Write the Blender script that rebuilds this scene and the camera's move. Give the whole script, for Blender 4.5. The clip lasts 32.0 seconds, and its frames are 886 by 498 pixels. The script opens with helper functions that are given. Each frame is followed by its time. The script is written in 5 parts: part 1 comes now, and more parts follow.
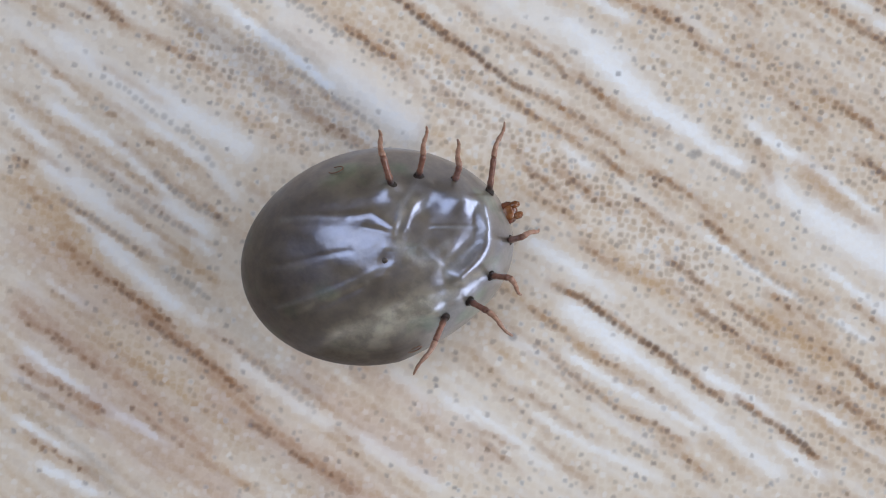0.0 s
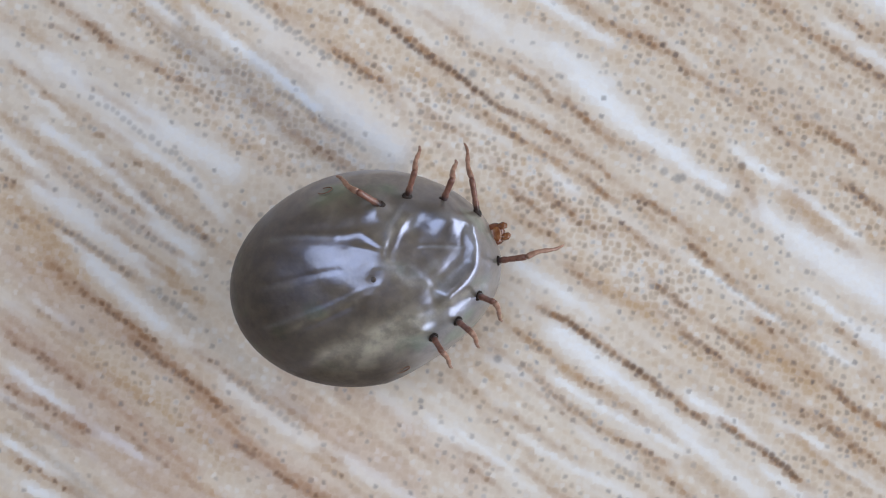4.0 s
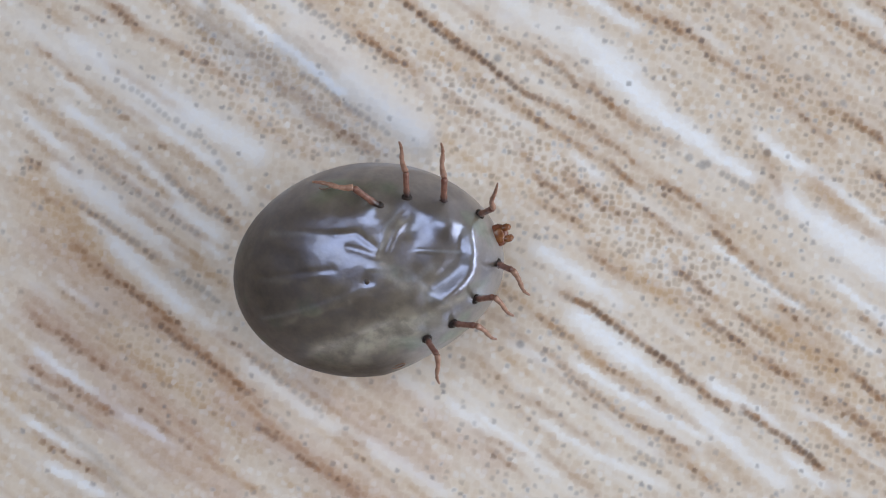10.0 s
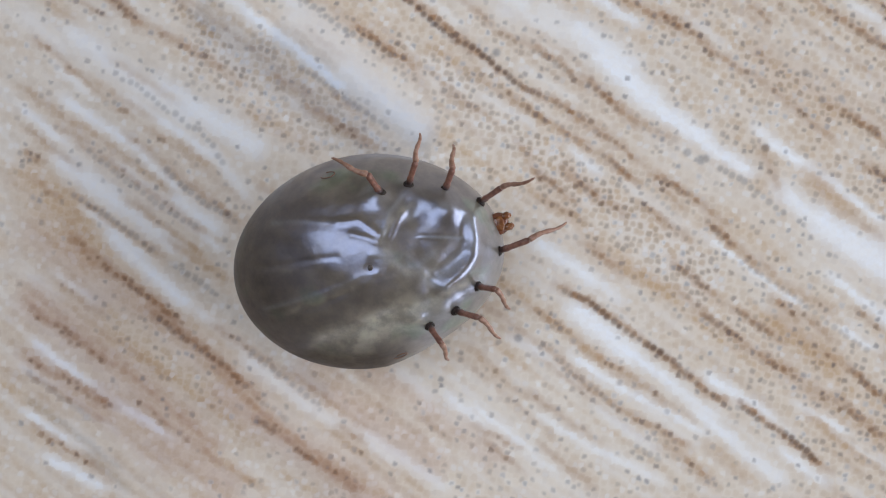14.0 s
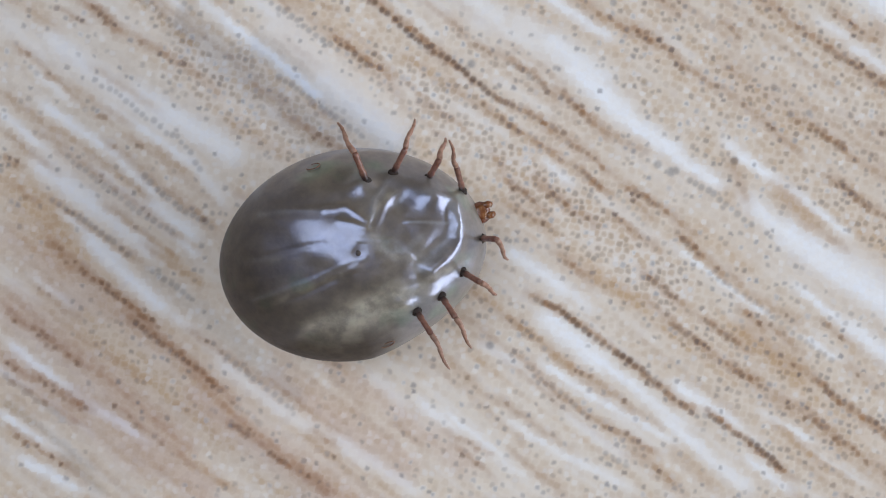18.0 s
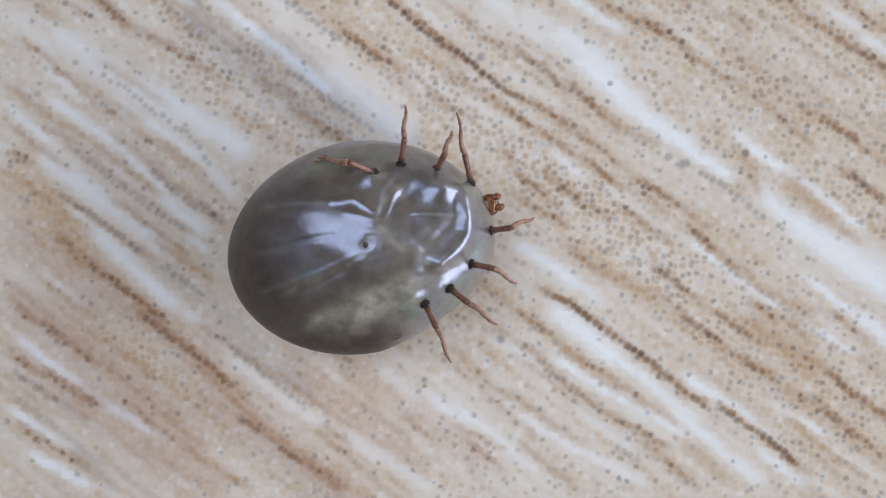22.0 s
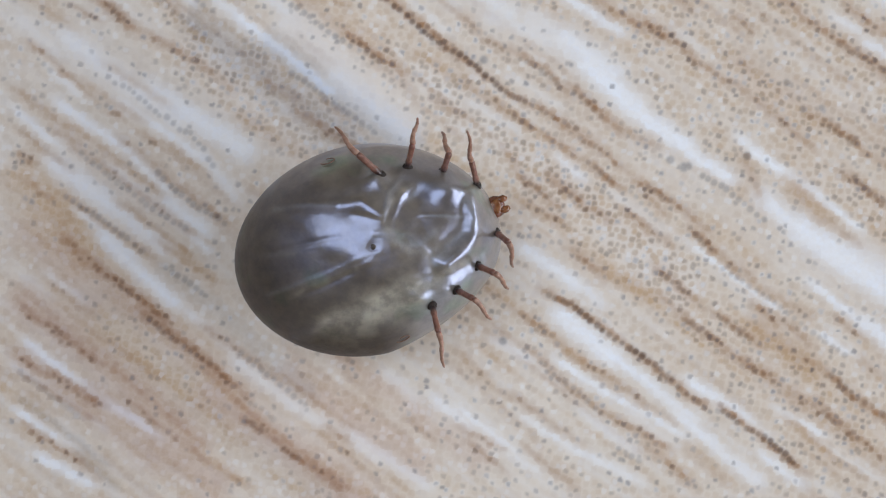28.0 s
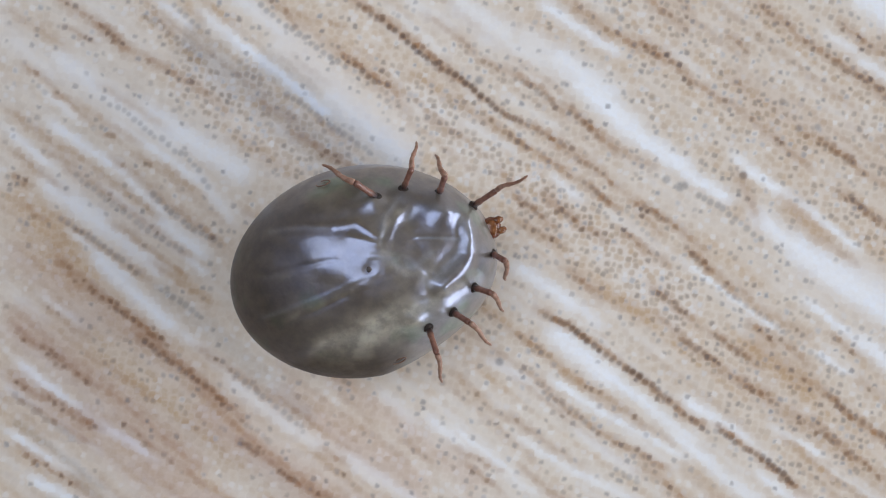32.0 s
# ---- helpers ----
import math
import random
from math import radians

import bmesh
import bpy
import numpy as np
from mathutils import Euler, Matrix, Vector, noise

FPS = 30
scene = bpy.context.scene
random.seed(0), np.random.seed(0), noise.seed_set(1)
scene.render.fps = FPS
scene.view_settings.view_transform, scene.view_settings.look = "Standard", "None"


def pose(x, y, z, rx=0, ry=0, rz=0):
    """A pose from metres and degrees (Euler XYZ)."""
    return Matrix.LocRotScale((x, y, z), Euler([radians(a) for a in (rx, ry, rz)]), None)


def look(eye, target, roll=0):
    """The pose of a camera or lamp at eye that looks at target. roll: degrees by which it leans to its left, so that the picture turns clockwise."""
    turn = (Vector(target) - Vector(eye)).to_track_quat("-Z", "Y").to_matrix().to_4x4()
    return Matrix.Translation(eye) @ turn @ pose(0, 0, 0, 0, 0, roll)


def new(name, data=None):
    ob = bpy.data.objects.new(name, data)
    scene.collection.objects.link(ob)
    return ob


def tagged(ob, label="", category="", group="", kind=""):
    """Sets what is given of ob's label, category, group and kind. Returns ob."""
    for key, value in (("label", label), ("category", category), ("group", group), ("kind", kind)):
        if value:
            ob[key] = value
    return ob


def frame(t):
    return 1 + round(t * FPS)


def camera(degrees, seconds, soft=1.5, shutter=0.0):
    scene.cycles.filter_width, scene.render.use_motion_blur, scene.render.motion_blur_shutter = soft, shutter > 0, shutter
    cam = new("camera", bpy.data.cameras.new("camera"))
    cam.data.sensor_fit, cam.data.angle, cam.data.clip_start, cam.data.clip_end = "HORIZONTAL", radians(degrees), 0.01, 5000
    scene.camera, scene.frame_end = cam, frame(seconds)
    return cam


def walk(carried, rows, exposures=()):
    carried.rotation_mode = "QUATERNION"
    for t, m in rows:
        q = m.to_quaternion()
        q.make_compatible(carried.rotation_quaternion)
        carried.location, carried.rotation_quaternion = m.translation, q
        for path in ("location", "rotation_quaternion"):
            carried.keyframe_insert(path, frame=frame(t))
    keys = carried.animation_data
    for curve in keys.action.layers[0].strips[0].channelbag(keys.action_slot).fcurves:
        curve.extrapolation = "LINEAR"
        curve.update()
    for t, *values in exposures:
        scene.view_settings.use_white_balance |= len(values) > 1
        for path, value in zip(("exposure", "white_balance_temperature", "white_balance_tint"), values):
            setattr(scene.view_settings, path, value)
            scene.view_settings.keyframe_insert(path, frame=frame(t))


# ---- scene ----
# ---- camera: a hand-held phone looking straight down on the floor ----
cam = camera(32.0, 32.0, soft=1.2)
EYE_X, EYE_Y = -0.000833, -0.000759
# seconds, three small turns in degrees, height over the floor
CAMERA_ROWS = [
    (0, -0.286, 0.275, -1.367, 0.065549),
    (0.5, 0.077, 0.149, -1.257, 0.065447),
    (1, -0.474, 0.454, -1.048, 0.065350),
    (1.5, -1.046, 0.673, -0.957, 0.065295),
    (2, -0.330, 0.074, -0.881, 0.065644),
    (2.5, 0.082, -0.138, -0.951, 0.065857),
    (3, 0.280, -0.033, -1.017, 0.065863),
    (3.5, 0.536, -0.325, -1.126, 0.065887),
    (5.5, 0.518, 0.175, -0.626, 0.065802),
    (6, 0.707, 0.190, -0.733, 0.065651),
    (6.5, 0.498, 0.402, -0.835, 0.065555),
    (7, 0.212, 0.647, -0.774, 0.065557),
    (7.5, -0.119, 0.560, -0.664, 0.065543),
    (8, -0.599, 0.965, -0.639, 0.065337),
    (8.5, -0.147, 0.576, -0.610, 0.065736),
    (9, -0.264, 0.632, -0.667, 0.065745),
    (9.5, -0.045, 0.484, -0.618, 0.065723),
    (10, -0.029, 0.611, -0.608, 0.065847),
    (10.5, -0.223, 0.659, -0.515, 0.065795),
    (11, -0.852, 0.747, -0.469, 0.065802),
    (11.5, -0.484, 0.518, -0.430, 0.065921),
    (12, -0.292, 0.564, -0.496, 0.065946),
    (12.5, -0.107, 0.326, -0.500, 0.066034),
    (13, -0.012, 0.442, -0.522, 0.066127),
    (13.5, -0.264, 0.558, -0.490, 0.065941),
    (15.5, 0.296, -0.139, -0.233, 0.066334),
    (16, 0.641, -0.736, -0.216, 0.066602),
    (16.5, 0.561, -0.877, -0.205, 0.066722),
    (17, 0.311, -0.698, -0.093, 0.066665),
    (17.5, -0.268, -0.413, 0.082, 0.066738),
    (18, 0.045, -0.430, 0.162, 0.066934),
    (18.5, 0.341, -0.520, -0.006, 0.066838),
    (19, 0.643, -0.690, -0.006, 0.066972),
    (19.5, 0.531, -0.628, -0.071, 0.066973),
    (20, 0.596, -0.556, -0.041, 0.066885),
    (20.5, 0.064, -0.053, -0.002, 0.066731),
    (21, -0.065, -0.033, -0.043, 0.066647),
    (21.5, -0.077, -0.010, -0.030, 0.066600),
    (22, -0.180, -0.051, -0.107, 0.066717),
    (22.5, 0.017, -0.234, -0.203, 0.066862),
    (23, 0.024, -0.183, -0.176, 0.066721),
    (23.5, -0.566, 0.117, -0.176, 0.066643),
    (24, -0.546, -0.015, -0.098, 0.066713),
    (24.5, -0.682, 0.074, -0.088, 0.066681),
    (25, -0.417, -0.348, -0.106, 0.066960),
    (25.5, -0.334, -0.352, -0.136, 0.067034),
    (26, -0.111, -0.126, -0.087, 0.067026),
    (26.5, -0.051, -0.172, 0.036, 0.067027),
    (28.5, -0.119, 0.080, 0.051, 0.067002),
    (29, 0.263, 0.042, 0.036, 0.066967),
    (29.5, 0.495, 0.113, -0.035, 0.066787),
    (30, 0.176, 0.168, -0.085, 0.066599),
    (30.5, 0.157, 0.048, 0.007, 0.066636),
    (31, 0.349, -0.150, -0.023, 0.066676),
    (31.5, 0.539, -0.095, -0.117, 0.066868),
    (32, 0.658, -0.103, -0.174, 0.066842),
]
walk(cam, [(t, pose(EYE_X, EYE_Y, z, rx, ry, rz)) for t, rx, ry, rz, z in CAMERA_ROWS])
scene.view_settings.exposure = 0.0

# ---- light: bright sky through a roof window above the floor ----
MM = 0.001
ROOM_H = 2.4
WIN = (-2.20, 0.135, -0.50, 0.95)      # x0, x1, y0, y1 of the opening in the ceiling, in the room's own axes
TURN = pose(0, 0, 0, 0, 0, -16)        # how the room stands to the floor's print
world = bpy.data.worlds.new("sky")
scene.world = world
world.use_nodes = True
wn = world.node_tree.nodes
sky = wn.new("ShaderNodeTexSky")
sky.sky_type, sky.sun_disc = "NISHITA", False
sky.sun_elevation, sky.sun_rotation = radians(38), radians(-20)
world.node_tree.links.new(sky.outputs[0], wn["Background"].inputs[0])
wn["Background"].inputs[1].default_value = 0.12

lamp = bpy.data.lights.new("skylight_glow", "AREA")
lamp.shape, lamp.size, lamp.size_y = "RECTANGLE", WIN[1] - WIN[0] - 0.1, WIN[3] - WIN[2] - 0.1
lamp.energy, lamp.color = 34.0, (0.77, 0.86, 1.0)
lamp_ob = new("skylight_glow", lamp)
SIDE = (-0.70, 1.90, 0.10, 1.05)        # y0, y1, z0, z1 of the wide window in the east wall
side_lamp = bpy.data.lights.new("window_glow", "AREA")
side_lamp.shape, side_lamp.size, side_lamp.size_y = "RECTANGLE", SIDE[1] - SIDE[0] - 0.1, SIDE[3] - SIDE[2] - 0.1
side_lamp.energy, side_lamp.color = 42.0, (0.88, 0.92, 0.99)
side_ob = new("window_glow", side_lamp)
side_ob.matrix_world = TURN @ look((1.52, (SIDE[0] + SIDE[1]) / 2, (SIDE[2] + SIDE[3]) / 2), (0, (SIDE[0] + SIDE[1]) / 2, (SIDE[2] + SIDE[3]) / 2))
lamp_ob.matrix_world = TURN @ look(((WIN[0] + WIN[1]) / 2, (WIN[2] + WIN[3]) / 2, ROOM_H + 0.02), ((WIN[0] + WIN[1]) / 2, (WIN[2] + WIN[3]) / 2, 0))


# ---- materials ----
class Nodes:
    """Short way of writing a node tree."""

    def __init__(self, name):
        self.mat = bpy.data.materials.new(name)
        self.mat.use_nodes = True
        self.tree = self.mat.node_tree
        self.bsdf = self.tree.nodes["Principled BSDF"]

    def put(self, socket, value):
        if isinstance(value, bpy.types.NodeSocket):
            self.tree.links.new(value, socket)
        elif value is not None:
            socket.default_value = value

    def node(self, kind, *values, **settings):
        n = self.tree.nodes.new(kind)
        for key, value in settings.items():
            setattr(n, key, value)
        for i, value in enumerate(values):
            self.put(n.inputs[i], value)
        return n

    def math(self, op, a, b=None, c=None, clamp=False):
        return self.node("ShaderNodeMath", a, b, c, operation=op, use_clamp=clamp).outputs[0]

    def vec(self, op, a, b=None):
        n = self.node("ShaderNodeVectorMath", a, b, operation=op)
        return n.outputs["Value"] if op in ("LENGTH", "DOT_PRODUCT", "DISTANCE") else n.outputs[0]

    def mix(self, f, a, b, blend="MIX"):
        n = self.tree.nodes.new("ShaderNodeMix")
        n.data_type, n.blend_type = "RGBA", blend
        self.put(n.inputs[0], f)
        for s, v in ((n.inputs[6], a), (n.inputs[7], b)):
            self.put(s, (*v, 1) if isinstance(v, tuple) and len(v) == 3 else v)
        return n.outputs[2]

    def attr(self, name):
        return self.node("ShaderNodeAttribute", attribute_name=name).outputs["Fac"]

    def coords(self):
        return self.tree.nodes.new("ShaderNodeTexCoord").outputs["Object"]

    def noise(self, vector, scale, detail=3.0, rough=0.55):
        n = self.node("ShaderNodeTexNoise")
        self.put(n.inputs["Vector"], vector)
        n.inputs["Scale"].default_value, n.inputs["Detail"].default_value, n.inputs["Roughness"].default_value = scale, detail, rough
        return n.outputs["Fac"]

    def ramp(self, value, lo, hi, a=0.0, b=1.0):
        n = self.node("ShaderNodeMapRange", value, lo, hi, a, b, interpolation_type="SMOOTHSTEP")
        return n.outputs[0]

    def mapped(self, vector, turn=0.0, scale=(1, 1, 1)):
        n = self.node("ShaderNodeMapping")
        self.put(n.inputs["Vector"], vector)
        n.inputs["Rotation"].default_value, n.inputs["Scale"].default_value = (0, 0, radians(turn)), scale
        return n.outputs[0]

    def bump(self, height, strength, distance):
        n = self.node("ShaderNodeBump")
        n.inputs["Strength"].default_value, n.inputs["Distance"].default_value = strength, distance
        self.put(n.inputs["Height"], height)
        self.put(self.bsdf.inputs["Normal"], n.outputs[0])
        self.put(self.bsdf.inputs["Coat Normal"], n.outputs[0])

    def set(self, **values):
        for key, value in values.items():
            self.put(self.bsdf.inputs[key.replace("_", " ").title().replace("Ior", "IOR")], value)
        return self.mat


GRAIN = -38.5        # degrees of the printed grain on the floor


def floor_material():
    k = Nodes("printed_laminate")
    xy = k.coords()
    along = k.mapped(xy, -GRAIN, (1, 1, 1))

    def stretched(a, b, detail):
        return k.noise(k.node("ShaderNodeVectorMath", along, (a, b, 1.0), operation="MULTIPLY").outputs[0], 1.0, detail)

    wander = k.math("MULTIPLY", k.math("SUBTRACT", stretched(300.0, 2000.0, 2.0), 0.5), 0.5)
    speckle = k.math("MULTIPLY", k.math("SUBTRACT", k.noise(xy, 4200.0, 3.0, 0.6), 0.5), 0.5)
    loose = k.math("ADD", wander, speckle)
    paper = k.mix(k.ramp(k.noise(xy, 420.0, 3.0), 0.3, 0.7), PAPER_A, PAPER_B)
    # washes of ink over the paper, then the single dots
    col = k.mix(k.math("MULTIPLY", k.attr("tan"), k.math("ADD", 0.95, loose), clamp=True), paper, TAN_INK)
    col = k.mix(k.math("MULTIPLY", k.attr("white"), k.math("ADD", 0.95, loose), clamp=True), col, PAPER_WHITE)
    col = k.mix(k.math("MULTIPLY", k.attr("brown"), k.math("ADD", 1.0, loose), clamp=True), col, WARM_INK)
    # grey print bands, and the dimmer left side painted in as ink
    col = k.mix(k.math("MULTIPLY", k.attr("ash_shade"), k.math("ADD", 1.0, loose), clamp=True), col, ASH_SHADE_INK, "MULTIPLY")
    col = k.mix(k.math("MULTIPLY", k.attr("rose"), k.math("ADD", 1.0, loose), clamp=True), col, ROSE_INK, "MULTIPLY")
    col = k.mix(k.math("MULTIPLY", k.attr("blue"), k.math("ADD", 0.72, loose), clamp=True), col, BLUE_INK)
    col = k.mix(k.math("MULTIPLY", k.attr("dark"), k.math("ADD", 0.86, speckle), clamp=True), col, DARK_INK)
    pores = k.noise(xy, 5200.0, 2.0)
    k.bump(pores, 0.12, 0.00004)
    k.set(base_color=col, roughness=k.ramp(pores, 0.2, 0.8, 0.46, 0.60))
    k.bsdf.inputs["Specular IOR Level"].default_value = 0.35
    return k.mat


PAPER_A, PAPER_B, PAPER_WHITE = (0.715, 0.640, 0.548), (0.755, 0.69, 0.61), (0.885, 0.912, 0.955)
TAN_INK, WARM_INK, DARK_INK = (0.59, 0.42, 0.262), (0.40, 0.22, 0.108), (0.085, 0.046, 0.030)
BLUE_INK, ASH_SHADE_INK, ROSE_INK = (0.185, 0.182, 0.198), (0.55, 0.585, 0.66), (0.80, 0.67, 0.64)


def skin_material():
    """Taut grey-olive skin with a thin oily sheen; pale where the fat body shows through."""
    k = Nodes("taut_skin")
    xyz = k.coords()
    big = k.noise(xyz, 330.0, 3.0)
    fine = k.noise(xyz, 2600.0, 3.0)
    pale, spot_and_shade, milky_glint = k.attr("pale"), k.attr("spot_and_shade"), k.attr("milky_glint")
    col = k.mix(k.ramp(big, 0.30, 0.72), (0.086, 0.066, 0.038), (0.158, 0.130, 0.082))
    # one dark spot, and painted shade on the rear and lower flank
    col = k.mix(k.math("MULTIPLY", spot_and_shade, 0.78, clamp=True), col, (0.046, 0.031, 0.014))
    # pale skin of the front, plus highlights painted along the folds
    col = k.mix(k.math("MULTIPLY", milky_glint, k.ramp(big, 0.2, 0.8, 0.5, 1.0), clamp=True), col, (0.34, 0.37, 0.41))
    col = k.mix(1.0, col, k.mix(k.ramp(k.noise(xyz, 1500.0, 4.0, 0.65), 0.3, 0.7), (0.72, 0.70, 0.66), (1.15, 1.16, 1.2)), "MULTIPLY")
    veil = k.math("MULTIPLY", pale, k.ramp(k.noise(xyz, 1500.0, 5.0, 0.65), 0.35, 0.65, 0.42, 1.0), clamp=True)
    col = k.mix(veil, col, (0.43, 0.405, 0.32))
    k.set(base_color=col, roughness=k.math("ADD", k.ramp(fine, 0.25, 0.8, 0.29, 0.40), k.math("MULTIPLY", spot_and_shade, 0.22)), subsurface_weight=0.12, subsurface_scale=0.0006, coat_weight=k.math("SUBTRACT", 0.60, k.math("MULTIPLY", spot_and_shade, 0.56), clamp=True), coat_roughness=0.18, coat_ior=1.65, ior=2.45)
    k.put(k.bsdf.inputs["Specular IOR Level"], k.math("SUBTRACT", 0.5, k.math("MULTIPLY", spot_and_shade, 0.36), clamp=True))
    k.bsdf.inputs["Subsurface Radius"].default_value = (1.0, 0.7, 0.45)
    # a faint play of lavender and sea-green in the gloss
    k.put(k.bsdf.inputs["Specular Tint"], k.mix(k.ramp(k.noise(xyz, 420.0, 2.0), 0.56, 0.72), (0.57, 0.65, 1.0), (0.48, 0.90, 0.98)))
    k.bump(k.math("ADD", k.math("ADD", big, k.math("MULTIPLY", k.noise(xyz, 900.0, 3.0, 0.55), 1.0)), k.math("MULTIPLY", fine, 0.12)), 0.45, 0.00010)
    return k.mat


def plain(name, a, b, scale, rough=(0.35, 0.55), bump=0.2, depth=0.00002, sss=0.0, root=None):
    """A grained plain surface; root: the colour at the thing's own origin, for legs that are dark at the joint."""
    k = Nodes(name)
    n = k.noise(k.coords(), scale, 4.0)
    col = k.mix(k.ramp(n, 0.3, 0.7), a, b)
    if root:
        x = k.node("ShaderNodeSeparateXYZ", k.coords()).outputs[0]
        col = k.mix(k.ramp(x, 0.00010, 0.00055), root, col)
    k.set(base_color=col, roughness=k.ramp(n, 0.2, 0.8, *rough), subsurface_weight=sss, subsurface_scale=0.0002)
    k.bump(n, bump, depth)
    return k.mat


FLOOR = floor_material()
SKIN = skin_material()
LEG = plain("horny_leg", (0.13, 0.055, 0.040), (0.25, 0.122, 0.088), 5200.0, (0.28, 0.45), sss=0.05, root=(0.022, 0.012, 0.010))
LEG_PALE = plain("horny_leg_end", (0.21, 0.108, 0.072), (0.34, 0.20, 0.145), 5200.0, (0.3, 0.5), sss=0.05)
COXA = plain("dark_joint", (0.010, 0.007, 0.006), (0.030, 0.016, 0.012), 4000.0, (0.7, 0.85))
RUST = plain("rust_shield", (0.085, 0.023, 0.012), (0.16, 0.052, 0.024), 4200.0, (0.2, 0.35), sss=0.05)
AMBER = plain("amber_plate", (0.12, 0.040, 0.016), (0.21, 0.085, 0.032), 4200.0, (0.2, 0.3), sss=0.05)
PORE = plain("dark_pore", (0.03, 0.022, 0.018), (0.075, 0.055, 0.045), 5000.0)
ARC = plain("brown_rim", (0.11, 0.055, 0.035), (0.20, 0.11, 0.075), 5000.0)
WALL = plain("matt_wall_paint", (0.31, 0.26, 0.20), (0.35, 0.295, 0.23), 6.0, (0.8, 0.9), 0.1, 0.002)
FRAME = plain("window_frame_paint", (0.72, 0.72, 0.70), (0.78, 0.78, 0.76), 9.0, (0.4, 0.5), 0.05, 0.001)
GLASS = Nodes("window_glass").set(base_color=(1, 1, 1, 1), roughness=0.0, transmission_weight=1.0)


# ---- helpers for meshes ----
def mesh_of(name, verts, faces, smooth=True):
    me = bpy.data.meshes.new(name)
    me.from_pydata([tuple(v) for v in verts], [], faces)
    me.validate()
    if smooth:
        me.shade_smooth()
    me.update()
    return me


def part(name, me, material, parent=None, label="", at=None):
    ob = new(name, me)
    me.materials.append(material)
    if parent is not None:
        ob.parent = parent
    if at is not None:
        ob.matrix_basis = at
    return tagged(ob, label) if label else ob


def boxes(name, spans, bevel=0.0):
    """One mesh from upright boxes (x0, x1, y0, y1, z0, z1)."""
    bm = bmesh.new()
    for x0, x1, y0, y1, z0, z1 in spans:
        bmesh.ops.create_cube(bm, size=1.0, matrix=Matrix.LocRotScale(((x0 + x1) / 2, (y0 + y1) / 2, (z0 + z1) / 2), None, (x1 - x0, y1 - y0, z1 - z0)))
    if bevel:
        bmesh.ops.bevel(bm, geom=bm.edges[:], offset=bevel, segments=2, affect="EDGES")
    me = bpy.data.meshes.new(name)
    bm.to_mesh(me)
    bm.free()
    return me


def tube(name, path, radii, sides=12, flat=1.0):
    """A closed tube along a path of points with one radius for each."""
    path = [Vector(p) for p in path]
    verts, faces = [], []
    side = None
    for i, (p, r) in enumerate(zip(path, radii)):
        way = (path[min(i + 1, len(path) - 1)] - path[max(i - 1, 0)]).normalized()
        side = Vector((0, 0, 1)).cross(way) if side is None else side - way * side.dot(way)
        if side.length < 1e-9:
            side = Vector((0, 1, 0))
        side.normalize()
        up = way.cross(side)
        for j in range(sides):
            a = 2 * math.pi * j / sides
            verts.append(p + side * (r * math.cos(a)) + up * (r * flat * math.sin(a)))
    for i in range(len(path) - 1):
        for j in range(sides):
            k = (j + 1) % sides
            faces.append((i * sides + j, i * sides + k, (i + 1) * sides + k, (i + 1) * sides + j))
    faces.append(tuple(range(sides - 1, -1, -1)))
    faces.append(tuple(range((len(path) - 1) * sides, len(path) * sides)))
    return mesh_of(name, verts, faces)


# ---- the floor: a laminate board with a printed wood grain ----
UNIT = 24.5e-6        # metres for one step of the plan of the print, whose middle is (784, 441) and whose y runs down


